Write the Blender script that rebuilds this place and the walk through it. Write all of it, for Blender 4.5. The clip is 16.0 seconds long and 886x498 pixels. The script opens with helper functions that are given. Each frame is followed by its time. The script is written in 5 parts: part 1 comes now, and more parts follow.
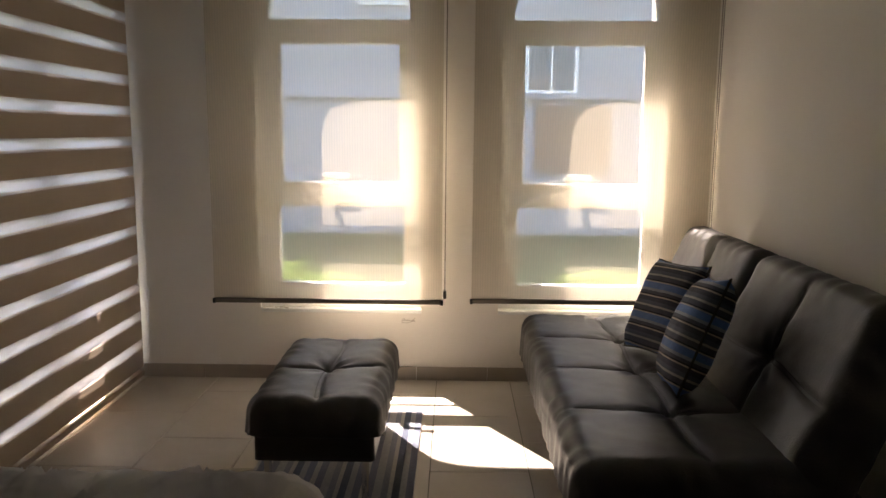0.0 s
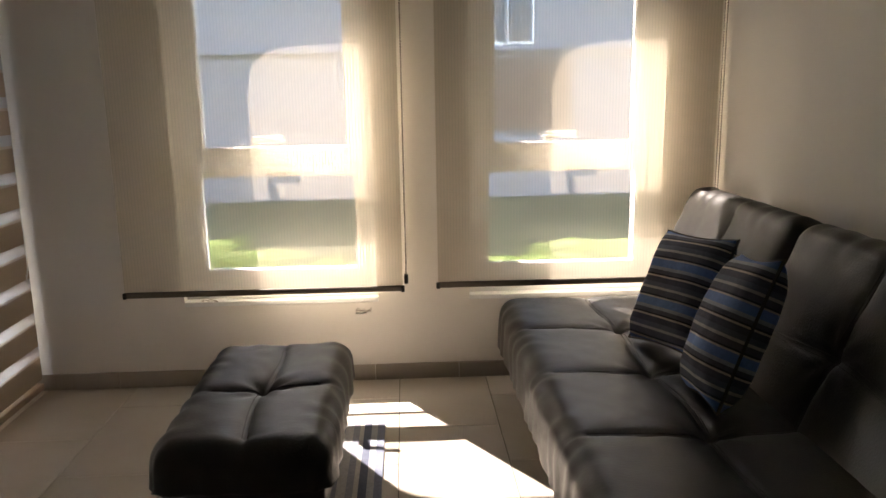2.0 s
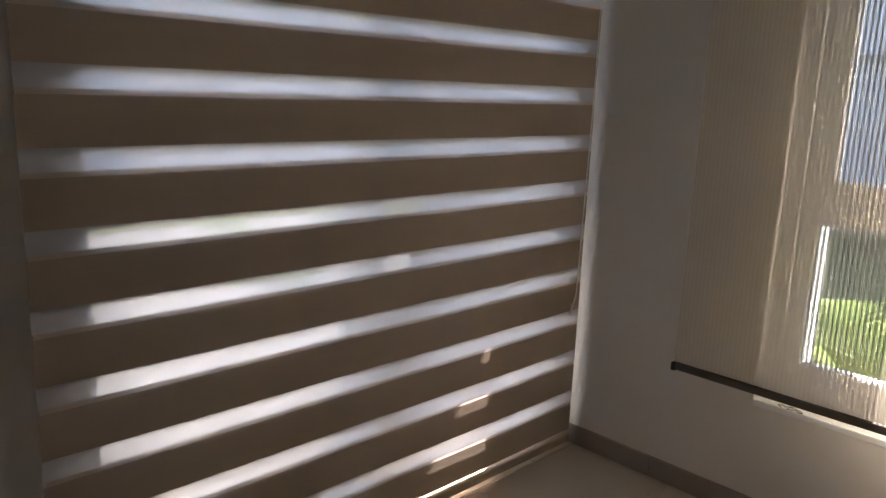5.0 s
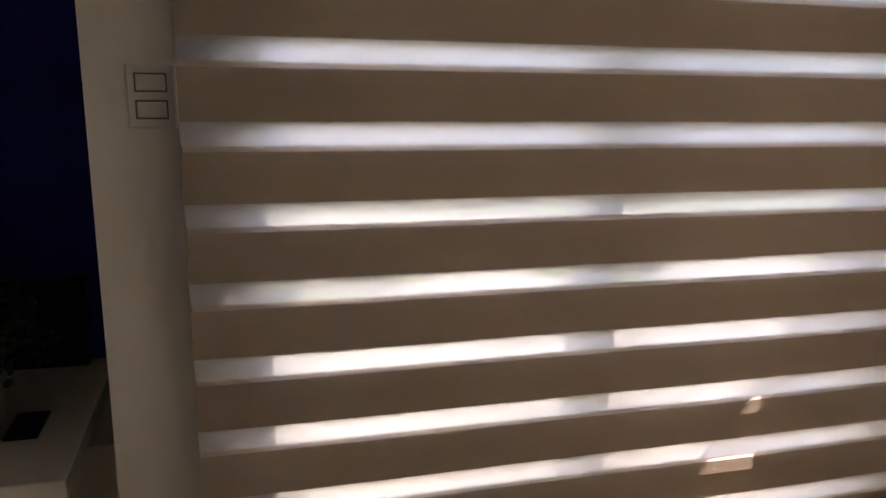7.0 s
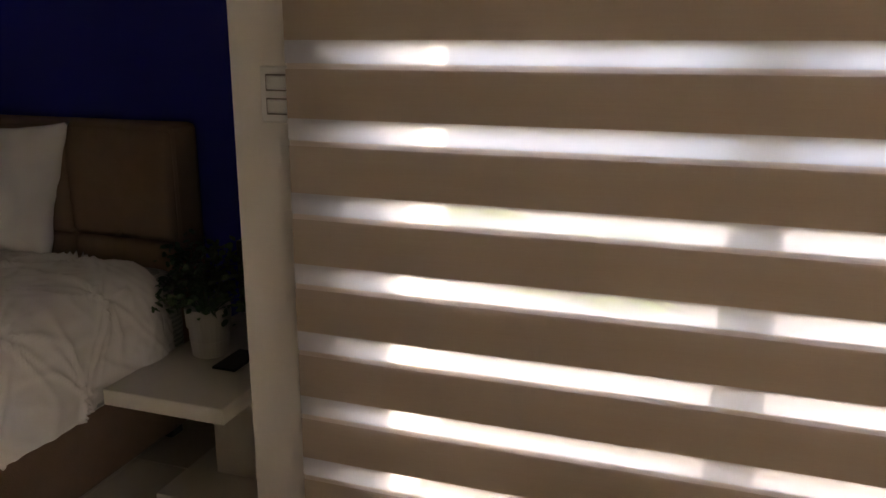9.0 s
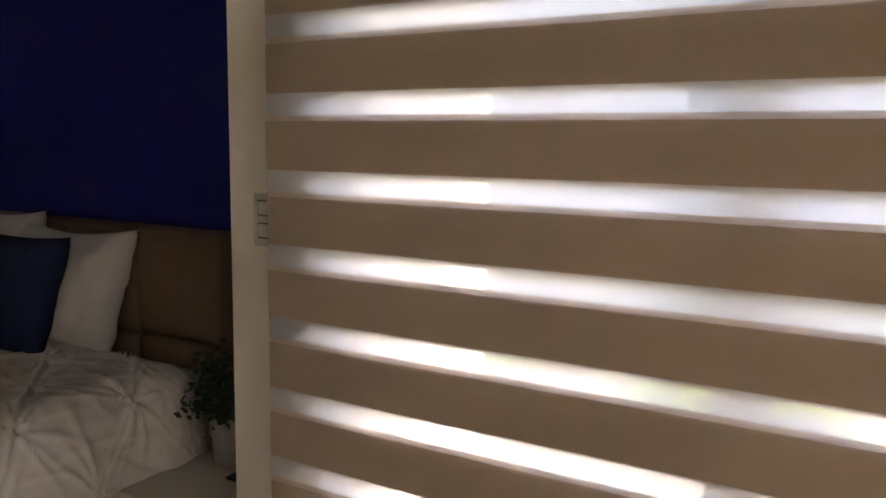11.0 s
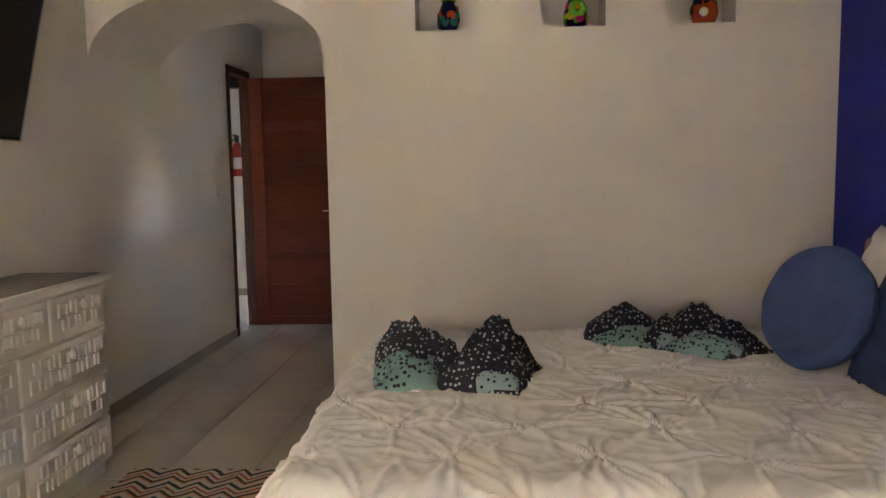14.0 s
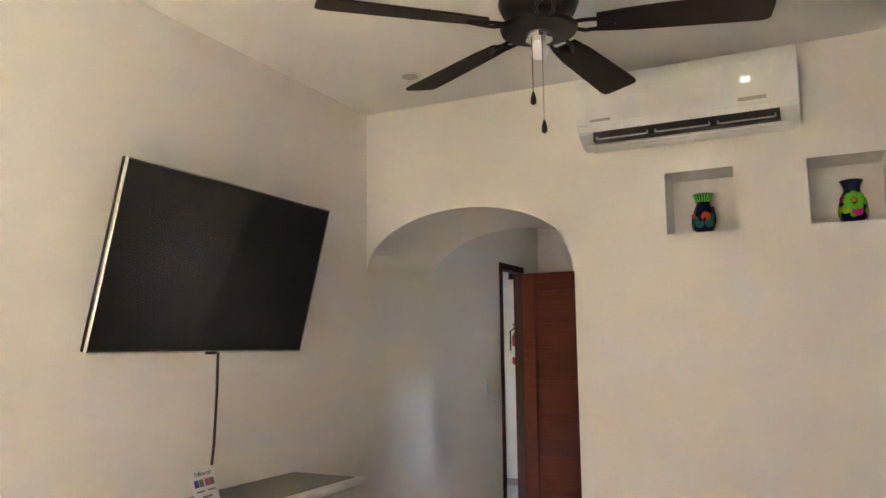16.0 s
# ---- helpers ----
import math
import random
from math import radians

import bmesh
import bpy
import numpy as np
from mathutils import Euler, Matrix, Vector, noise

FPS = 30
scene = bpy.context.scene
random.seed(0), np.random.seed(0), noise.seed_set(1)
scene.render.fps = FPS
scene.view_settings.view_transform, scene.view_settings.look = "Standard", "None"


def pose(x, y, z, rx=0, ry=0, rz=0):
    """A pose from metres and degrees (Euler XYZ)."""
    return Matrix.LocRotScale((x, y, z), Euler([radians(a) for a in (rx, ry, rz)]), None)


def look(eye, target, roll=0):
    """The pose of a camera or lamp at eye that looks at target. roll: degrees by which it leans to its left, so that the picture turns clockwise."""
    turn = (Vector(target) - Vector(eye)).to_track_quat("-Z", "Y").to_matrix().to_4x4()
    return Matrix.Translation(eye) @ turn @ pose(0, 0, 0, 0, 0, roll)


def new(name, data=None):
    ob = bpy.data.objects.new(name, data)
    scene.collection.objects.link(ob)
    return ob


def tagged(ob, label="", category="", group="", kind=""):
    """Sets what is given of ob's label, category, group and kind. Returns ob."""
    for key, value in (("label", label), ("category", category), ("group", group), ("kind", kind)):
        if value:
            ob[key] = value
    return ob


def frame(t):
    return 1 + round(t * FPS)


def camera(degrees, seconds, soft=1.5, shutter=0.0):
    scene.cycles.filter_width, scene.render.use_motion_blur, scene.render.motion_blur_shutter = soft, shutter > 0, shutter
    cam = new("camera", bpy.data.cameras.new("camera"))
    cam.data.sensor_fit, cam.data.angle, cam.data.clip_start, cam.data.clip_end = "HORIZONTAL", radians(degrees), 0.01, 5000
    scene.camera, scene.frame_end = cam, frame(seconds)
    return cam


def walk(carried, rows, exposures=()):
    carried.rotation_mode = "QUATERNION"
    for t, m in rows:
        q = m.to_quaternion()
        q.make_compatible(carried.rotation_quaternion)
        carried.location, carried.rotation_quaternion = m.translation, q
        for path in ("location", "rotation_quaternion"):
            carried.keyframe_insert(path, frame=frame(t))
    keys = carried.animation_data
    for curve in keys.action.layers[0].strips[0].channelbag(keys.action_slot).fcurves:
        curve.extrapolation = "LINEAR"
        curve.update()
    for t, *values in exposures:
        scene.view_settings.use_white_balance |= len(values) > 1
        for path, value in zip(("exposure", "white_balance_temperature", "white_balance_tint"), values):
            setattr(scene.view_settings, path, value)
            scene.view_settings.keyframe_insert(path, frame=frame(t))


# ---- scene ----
cam = camera(60.3, 16.0)
PATH = [
    (0, look((0.042, -0.049, 1.339), (0.015, 1.788, 1.054), 0.5)),
    (0.5, look((0.021, 0.039, 1.314), (0.168, 1.863, 0.977), 0.5)),
    (1, look((0.026, 0.197, 1.306), (0.201, 2.014, 0.950), -0.1)),
    (1.5, look((0.038, 0.365, 1.298), (0.166, 2.183, 0.926), -0.5)),
    (2, look((0.004, 0.615, 1.296), (0.091, 2.433, 0.917), -0.9)),
    (2.5, look((0.025, 0.842, 1.281), (0.026, 2.664, 0.905), -1.1)),
    (3, look((0.044, 1.064, 1.308), (-0.106, 2.877, 0.923), -1.2)),
    (3.5, look((0.020, 1.255, 1.303), (-0.326, 3.045, 0.935), -1.2)),
    (4, look((-0.054, 1.433, 1.290), (-0.698, 3.139, 0.926), -0.4)),
    (4.5, look((-0.070, 1.589, 1.256), (-1.094, 3.101, 0.903), 0.9)),
    (5, look((-0.109, 1.719, 1.282), (-1.405, 2.996, 0.894), 2.3)),
    (5.2, look((-0.151, 1.747, 1.295), (-1.515, 2.939, 0.875), 2.6)),
    (7.3, look((-0.158, 2.342, 1.246), (-1.925, 2.719, 0.808), 0.9)),
    (7.5, look((-0.190, 2.415, 1.264), (-1.966, 2.732, 0.816), 0.8)),
    (8, look((-0.213, 2.623, 1.282), (-2.016, 2.685, 0.830), 0.8)),
    (8.5, look((-0.172, 2.795, 1.291), (-1.953, 2.540, 0.817), 0.9)),
    (9, look((-0.233, 2.923, 1.279), (-1.944, 2.364, 0.808), 0.3)),
    (9.2, look((-0.258, 2.975, 1.278), (-1.946, 2.342, 0.819), -0.1)),
    (11.3, look((-0.443, 3.235, 1.349), (-2.024, 2.285, 1.109), 1.3)),
    (11.5, look((-0.444, 3.206, 1.321), (-1.982, 2.199, 1.041), 1.4)),
    (12, look((-0.490, 3.134, 1.297), (-1.799, 1.860, 0.950), 1.1)),
    (12.5, look((-0.570, 3.116, 1.301), (-1.511, 1.552, 0.941), -0.1)),
    (13, look((-0.661, 3.129, 1.316), (-1.201, 1.382, 0.977), -0.4)),
    (13.5, look((-0.711, 3.061, 1.326), (-0.923, 1.235, 1.043), -0.8)),
    (14, look((-0.742, 2.926, 1.322), (-0.611, 1.080, 1.133), -0.9)),
    (14.5, look((-0.826, 2.829, 1.364), (-0.376, 1.025, 1.306), -1.2)),
    (15, look((-0.918, 2.808, 1.425), (-0.273, 1.066, 1.522), -1.1)),
    (15.5, look((-0.966, 2.797, 1.475), (-0.216, 1.112, 1.714), -1.0)),
    (16, look((-0.987, 2.789, 1.492), (-0.172, 1.135, 1.730), -0.6)),
]
EXPOSURES = [
    (0.0, 4.8, 6950, 21), (2.5, 4.65, 6700, 19), (3.5, 4.25, 6450, 19), (5.2, 4.5, 6450, 22), (7.5, 5.0, 7150, 25), (9.0, 5.2, 7250, 25),
    (11.5, 5.6, 7250, 25), (12.5, 6.3, 7450, 26), (13.5, 7.05, 7250, 25), (14.5, 7.9, 7150, 20), (15.3, 8.0, 6950, 20), (16.0, 8.1, 6900, 20),
]
walk(cam, PATH, EXPOSURES)


# ---- world, sun, exposure ----
SUN_WAY = Vector((0.43, -0.67, -1.0)).normalized()
world = bpy.data.worlds.new("sky")
scene.world = world
world.use_nodes = True
wn = world.node_tree
sky = wn.nodes.new("ShaderNodeTexSky")
sky.sky_type = "NISHITA"
sky.sun_disc = False
sky.sun_elevation = math.asin(-SUN_WAY.z)
sky.sun_rotation = math.atan2(-SUN_WAY.x, -SUN_WAY.y)
sky.dust_density = 2.0
wn.links.new(sky.outputs[0], wn.nodes["Background"].inputs[0])
wn.nodes["Background"].inputs[1].default_value = 0.10
sun_data = bpy.data.lights.new("sun", "SUN")
sun_data.energy = 2.6
sun_data.angle = radians(0.53)
sun_data.color = (1.0, 0.95, 0.86)
sun = new("sun", sun_data)
sun.matrix_world = look((-10, 8, 12), Vector((-10, 8, 12)) + SUN_WAY)


# ---- materials ----
def material(name, color, rough=0.6, metal=0.0, second=None, scale=6.0, bump=0.0, bump_scale=80.0,
             stretch=(1, 1, 1), random_tint=0.0, coat=0.0, spec=0.5):
    """Principled surface with large patches, fine grain and relief."""
    m = bpy.data.materials.new(name)
    m.use_nodes = True
    t = m.node_tree
    n, lk = t.nodes, t.links
    b = n["Principled BSDF"]
    b.inputs["Roughness"].default_value = rough
    b.inputs["Metallic"].default_value = metal
    b.inputs["Coat Weight"].default_value = coat
    b.inputs["Specular IOR Level"].default_value = spec
    tc = n.new("ShaderNodeTexCoord")
    mp = n.new("ShaderNodeMapping")
    mp.inputs["Scale"].default_value = stretch
    lk.new(tc.outputs["Object"], mp.inputs["Vector"])
    big = n.new("ShaderNodeTexNoise")
    big.inputs["Scale"].default_value = scale
    big.inputs["Detail"].default_value = 5
    lk.new(mp.outputs[0], big.inputs["Vector"])
    ramp = n.new("ShaderNodeMapRange")
    ramp.inputs["From Min"].default_value = 0.3
    ramp.inputs["From Max"].default_value = 0.7
    lk.new(big.outputs["Fac"], ramp.inputs["Value"])
    mix = n.new("ShaderNodeMix")
    mix.data_type = "RGBA"
    second = second or tuple(c * 0.9 for c in color)
    mix.inputs["A"].default_value = (*color, 1)
    mix.inputs["B"].default_value = (*second, 1)
    lk.new(ramp.outputs[0], mix.inputs["Factor"])
    out = mix.outputs["Result"]
    if random_tint:
        info = n.new("ShaderNodeObjectInfo")
        hsv = n.new("ShaderNodeHueSaturation")
        mr = n.new("ShaderNodeMapRange")
        mr.inputs["To Min"].default_value = 1 - random_tint
        mr.inputs["To Max"].default_value = 1 + random_tint
        lk.new(info.outputs["Random"], mr.inputs["Value"])
        lk.new(mr.outputs[0], hsv.inputs["Value"])
        lk.new(out, hsv.inputs["Color"])
        out = hsv.outputs[0]
    lk.new(out, b.inputs["Base Color"])
    if bump:
        fine = n.new("ShaderNodeTexNoise")
        fine.inputs["Scale"].default_value = bump_scale
        fine.inputs["Detail"].default_value = 4
        lk.new(mp.outputs[0], fine.inputs["Vector"])
        bp = n.new("ShaderNodeBump")
        bp.inputs["Strength"].default_value = bump
        bp.inputs["Distance"].default_value = 0.004
        lk.new(fine.outputs["Fac"], bp.inputs["Height"])
        lk.new(bp.outputs[0], b.inputs["Normal"])
    return m


def cloth_blind(name, color, clear, through_share, scale=420.0, axis="x", vary=0.25):
    """Woven shade cloth: partly open weave, partly lit from behind."""
    m = bpy.data.materials.new(name)
    m.use_nodes = True
    t = m.node_tree
    n, lk = t.nodes, t.links
    n.remove(n["Principled BSDF"])
    tc = n.new("ShaderNodeTexCoord")
    mp = n.new("ShaderNodeMapping")
    mp.inputs["Scale"].default_value = (1, 0.05, 0.02) if axis == "x" else (0.02, 0.02, 1)
    lk.new(tc.outputs["Object"], mp.inputs["Vector"])
    if axis == "x":
        no = n.new("ShaderNodeTexWave")
        no.bands_direction = "X"
        no.inputs["Scale"].default_value = scale
        no.inputs["Distortion"].default_value = 0.0
        no.inputs["Detail"].default_value = 1
        no.inputs["Detail Scale"].default_value = 0.4
    else:
        no = n.new("ShaderNodeTexNoise")
        no.inputs["Scale"].default_value = scale
        no.inputs["Detail"].default_value = 2
    lk.new(mp.outputs[0], no.inputs["Vector"])
    mix_c = n.new("ShaderNodeMix")
    mix_c.data_type = "RGBA"
    mix_c.inputs["A"].default_value = (*[c * (1 - vary) for c in color], 1)
    mix_c.inputs["B"].default_value = (*[min(1, c * (1 + vary)) for c in color], 1)
    lk.new(no.outputs["Fac"], mix_c.inputs["Factor"])
    dif = n.new("ShaderNodeBsdfDiffuse")
    tra = n.new("ShaderNodeBsdfTranslucent")
    lk.new(mix_c.outputs["Result"], dif.inputs["Color"])
    lk.new(mix_c.outputs["Result"], tra.inputs["Color"])
    ms = n.new("ShaderNodeMixShader")
    ms.inputs[0].default_value = through_share
    lk.new(dif.outputs[0], ms.inputs[1])
    lk.new(tra.outputs[0], ms.inputs[2])
    cl = n.new("ShaderNodeBsdfTransparent")
    m2 = n.new("ShaderNodeMixShader")
    mr = n.new("ShaderNodeMapRange")
    mr.inputs["From Min"].default_value = 0.3
    mr.inputs["From Max"].default_value = 0.7
    mr.inputs["To Min"].default_value = clear * (1 - 2.6 * vary)
    mr.inputs["To Max"].default_value = min(1.0, clear * (1 + 2.6 * vary))
    lk.new(no.outputs["Fac"], mr.inputs["Value"])
    lk.new(mr.outputs[0], m2.inputs[0])
    lk.new(ms.outputs[0], m2.inputs[1])
    lk.new(cl.outputs[0], m2.inputs[2])
    lk.new(m2.outputs[0], n["Material Output"].inputs[0])
    return m


def glass_material():
    m = bpy.data.materials.new("window_glass")
    m.use_nodes = True
    t = m.node_tree
    n, lk = t.nodes, t.links
    n.remove(n["Principled BSDF"])
    cl = n.new("ShaderNodeBsdfTransparent")
    cl.inputs[0].default_value = (0.93, 0.96, 0.95, 1)
    gl = n.new("ShaderNodeBsdfGlossy")
    gl.inputs["Roughness"].default_value = 0.02
    fr = n.new("ShaderNodeFresnel")
    fr.inputs[0].default_value = 1.45
    ms = n.new("ShaderNodeMixShader")
    lk.new(fr.outputs[0], ms.inputs[0])
    lk.new(cl.outputs[0], ms.inputs[1])
    lk.new(gl.outputs[0], ms.inputs[2])
    lk.new(ms.outputs[0], n["Material Output"].inputs[0])
    return m


def ramp_material(name, stops, axis, width, rough=0.9, wobble=0.0, bump=0.4):
    """Cloth with bands of colour repeating across one axis."""
    m = material(name, (0.5, 0.5, 0.5), rough, bump=bump, bump_scale=300)
    t = m.node_tree
    n, lk = t.nodes, t.links
    tc = n.new("ShaderNodeTexCoord")
    sep = n.new("ShaderNodeSeparateXYZ")
    lk.new(tc.outputs["Object"], sep.inputs[0])
    val = sep.outputs[axis]
    if wobble:
        w = n.new("ShaderNodeTexWave")
        w.wave_profile = "TRI"
        w.bands_direction = "XYZ"[1 - "XYZ".index(axis)] if axis in "XY" else "X"
        w.inputs["Scale"].default_value = 2.2
        w.inputs["Distortion"].default_value = 3.0
        w.inputs["Detail"].default_value = 3.0
        lk.new(tc.outputs["Object"], w.inputs["Vector"])
        mu = n.new("ShaderNodeMath")
        mu.operation = "MULTIPLY_ADD"
        mu.inputs[1].default_value = wobble
        lk.new(w.outputs["Fac"], mu.inputs[0])
        lk.new(val, mu.inputs[2])
        val = mu.outputs[0]
    dv = n.new("ShaderNodeMath")
    dv.operation = "DIVIDE"
    dv.inputs[1].default_value = width
    fr = n.new("ShaderNodeMath")
    fr.operation = "FRACT"
    lk.new(val, dv.inputs[0])
    lk.new(dv.outputs[0], fr.inputs[0])
    cr = n.new("ShaderNodeValToRGB")
    cr.color_ramp.interpolation = "CONSTANT"
    e = cr.color_ramp.elements
    e[0].position, e[0].color = 0.0, (*stops[0][1], 1)
    e[1].position, e[1].color = stops[1][0], (*stops[1][1], 1)
    for p, c in stops[2:]:
        k = e.new(p)
        k.color = (*c, 1)
    lk.new(fr.outputs[0], cr.inputs[0])
    no = n.new("ShaderNodeTexNoise")
    no.inputs["Scale"].default_value = 90
    lk.new(tc.outputs["Object"], no.inputs["Vector"])
    hs = n.new("ShaderNodeHueSaturation")
    mr = n.new("ShaderNodeMapRange")
    mr.inputs["To Min"].default_value = 0.7
    mr.inputs["To Max"].default_value = 1.3
    lk.new(no.outputs["Fac"], mr.inputs["Value"])
    lk.new(mr.outputs[0], hs.inputs["Value"])
    lk.new(cr.outputs[0], hs.inputs["Color"])
    lk.new(hs.outputs[0], n["Principled BSDF"].inputs["Base Color"])
    return m


def printed_cloth(name, ground, spots, patch, dot_scale, dot=0.27):
    """Cotton print: dots on a ground, with larger patches of another colour."""
    m = material(name, ground, 0.9, bump=0.3, bump_scale=250)
    t = m.node_tree
    n, lk = t.nodes, t.links
    tc = n.new("ShaderNodeTexCoord")
    vo = n.new("ShaderNodeTexVoronoi")
    vo.inputs["Scale"].default_value = dot_scale
    vo.inputs["Randomness"].default_value = 0.55
    lk.new(tc.outputs["Object"], vo.inputs["Vector"])
    lt = n.new("ShaderNodeMath")
    lt.operation = "LESS_THAN"
    lt.inputs[1].default_value = dot
    lk.new(vo.outputs["Distance"], lt.inputs[0])
    no = n.new("ShaderNodeTexNoise")
    no.inputs["Scale"].default_value = 7.0
    no.inputs["Detail"].default_value = 1
    lk.new(tc.outputs["Object"], no.inputs["Vector"])
    gt = n.new("ShaderNodeMath")
    gt.operation = "GREATER_THAN"
    gt.inputs[1].default_value = 0.6
    lk.new(no.outputs["Fac"], gt.inputs[0])
    m1 = n.new("ShaderNodeMix")
    m1.data_type = "RGBA"
    m1.inputs["A"].default_value = (*ground, 1)
    m1.inputs["B"].default_value = (*spots, 1)
    lk.new(lt.outputs[0], m1.inputs["Factor"])
    m3 = n.new("ShaderNodeMix")
    m3.data_type = "RGBA"
    m3.inputs["A"].default_value = (*patch, 1)
    m3.inputs["B"].default_value = (*ground, 1)
    lk.new(lt.outputs[0], m3.inputs["Factor"])
    m2 = n.new("ShaderNodeMix")
    m2.data_type = "RGBA"
    lk.new(gt.outputs[0], m2.inputs["Factor"])
    lk.new(m1.outputs["Result"], m2.inputs["A"])
    lk.new(m3.outputs["Result"], m2.inputs["B"])
    lk.new(m2.outputs["Result"], n["Principled BSDF"].inputs["Base Color"])
    return m


def wood_material(name, dark, light, axis_scale, random_tint=0.15):
    return material(name, dark, 0.65, spec=0.2, second=light, scale=3.0, bump=0.15, bump_scale=30, stretch=axis_scale, random_tint=random_tint)


M_WALL = material("cream_wall_paint", (0.80, 0.76, 0.70), 0.75, second=(0.77, 0.73, 0.665), scale=1.5, bump=0.12, bump_scale=25, spec=0.25)
M_BLUE = material("deep_blue_wall_paint", (0.021, 0.026, 0.31), 0.7, second=(0.019, 0.023, 0.28), scale=2, bump=0.1, bump_scale=40, spec=0.25)
M_CEIL = material("ceiling_paint", (0.84, 0.82, 0.78), 0.85, scale=1.2, bump=0.05, bump_scale=30, spec=0.2)
M_TILE = material("ceramic_floor_tile", (0.58, 0.52, 0.44), 0.26, second=(0.52, 0.46, 0.385), scale=3.5, bump=0.03, bump_scale=12, random_tint=0.05)
M_GROUT = material("grout", (0.16, 0.14, 0.12), 0.95, bump=0.2)
M_BASE = material("baseboard_tile", (0.36, 0.31, 0.255), 0.4, second=(0.31, 0.265, 0.22), scale=4, random_tint=0.05)
M_WHITE = material("white_painted_wood", (0.74, 0.72, 0.68), 0.45, second=(0.69, 0.67, 0.62), scale=9, bump=0.08, bump_scale=60)
M_PVC = material("white_window_profile", (0.82, 0.82, 0.8), 0.35, scale=3)
M_SHELF = material("white_lacquer", (0.72, 0.68, 0.6), 0.22, scale=3)
M_PLATE = material("white_plastic", (0.78, 0.77, 0.74), 0.35, scale=8)
M_GLASS = glass_material()
M_LEATHER = material("dark_brown_leather", (0.026, 0.023, 0.020), 0.40, second=(0.034, 0.030, 0.026), scale=9, bump=0.25, bump_scale=160)
M_STITCH = material("stitching_thread", (0.045, 0.04, 0.035), 0.8)
M_STEEL = material("chrome_steel", (0.75, 0.75, 0.75), 0.15, metal=1.0)
M_DARKMETAL = material("dark_bronze_metal", (0.022, 0.018, 0.016), 0.4, metal=0.6, scale=20)
M_BLADE = wood_material("dark_fan_blade_wood", (0.022, 0.014, 0.011), (0.032, 0.02, 0.015), (1, 14, 1))
M_BLACK = material("black_plastic", (0.012, 0.012, 0.012), 0.35)
M_SCREEN = material("switched_off_screen", (0.008, 0.008, 0.009), 0.12, scale=2)
M_DUVET = material("white_cotton", (0.72, 0.70, 0.68), 0.92, second=(0.68, 0.66, 0.64), scale=5, bump=0.25, bump_scale=18, spec=0.15)
M_SHEET = ramp_material("ribbed_sheet", [(0, (0.5, 0.5, 0.48)), (0.5, (0.33, 0.34, 0.33))], "Z", 0.016)
M_PILLOW = material("white_pillow_cotton", (0.76, 0.75, 0.74), 0.9, scale=6, bump=0.25, bump_scale=22, spec=0.15)
M_NAVY = material("navy_velour", (0.012, 0.026, 0.095), 0.95, second=(0.015, 0.032, 0.11), scale=25, bump=0.4, bump_scale=220)
M_DENIM = material("faded_blue_linen", (0.032, 0.066, 0.185), 0.92, second=(0.026, 0.052, 0.15), scale=10, bump=0.4, bump_scale=200)
M_UPHOL = material("brown_upholstery", (0.26, 0.175, 0.122), 0.88, second=(0.23, 0.155, 0.106), scale=20, bump=0.35, bump_scale=260)
M_PRINT = printed_cloth("dark_floral_print", (0.010, 0.010, 0.022), (0.42, 0.46, 0.5), (0.24, 0.34, 0.36), 60, 0.30)
M_MINT = printed_cloth("mint_print", (0.17, 0.31, 0.29), (0.012, 0.014, 0.024), (0.19, 0.33, 0.31), 60, 0.38)
M_STRIPE = ramp_material("striped_cushion_cloth", [(0, (0.075, 0.08, 0.105)), (0.14, (0.62, 0.54, 0.45)), (0.18, (0.03, 0.03, 0.04)), (0.22, (0.10, 0.105, 0.13)), (0.32, (0.36, 0.38, 0.44)), (0.40, (0.16, 0.25, 0.50)), (0.60, (0.56, 0.51, 0.46)), (0.64, (0.035, 0.036, 0.05)), (0.68, (0.10, 0.105, 0.13)), (0.82, (0.46, 0.43, 0.40)), (0.88, (0.12, 0.13, 0.17))], "X", 0.135)
M_RUG = ramp_material("striped_rug_cloth", [(0, (0.30, 0.31, 0.36)), (0.12, (0.55, 0.53, 0.50)), (0.2, (0.12, 0.135, 0.19)), (0.34, (0.40, 0.40, 0.42)), (0.46, (0.2, 0.22, 0.29)), (0.6, (0.58, 0.56, 0.53)), (0.7, (0.24, 0.25, 0.31)), (0.84, (0.46, 0.45, 0.45))], "X", 0.2, bump=0.8)
M_ZIGZAG = ramp_material("zigzag_rug_cloth", [(0, (0.5, 0.42, 0.34)), (0.22, (0.02, 0.018, 0.018)), (0.38, (0.5, 0.42, 0.33)), (0.55, (0.3, 0.05, 0.035)), (0.66, (0.5, 0.4, 0.3)), (0.8, (0.03, 0.022, 0.02)), (0.92, (0.45, 0.18, 0.06))], "Y", 0.15, wobble=0.065, bump=0.9)
M_DOOR = wood_material("reddish_hardwood", (0.090, 0.016, 0.005), (0.120, 0.024, 0.007), (1.5, 12, 10))
M_DOORFRAME = wood_material("dark_hardwood_frame", (0.045, 0.014, 0.008), (0.07, 0.022, 0.011), (12, 12, 1.2))
M_SCREENCLOTH = cloth_blind("beige_screen_cloth", (0.80, 0.71, 0.57), 0.26, 0.055, 24.0, "x", 0.28)
M_BAND = cloth_blind("taupe_opaque_band", (0.44, 0.36, 0.285), 0.0, 0.07, 300, "z", 0.05)
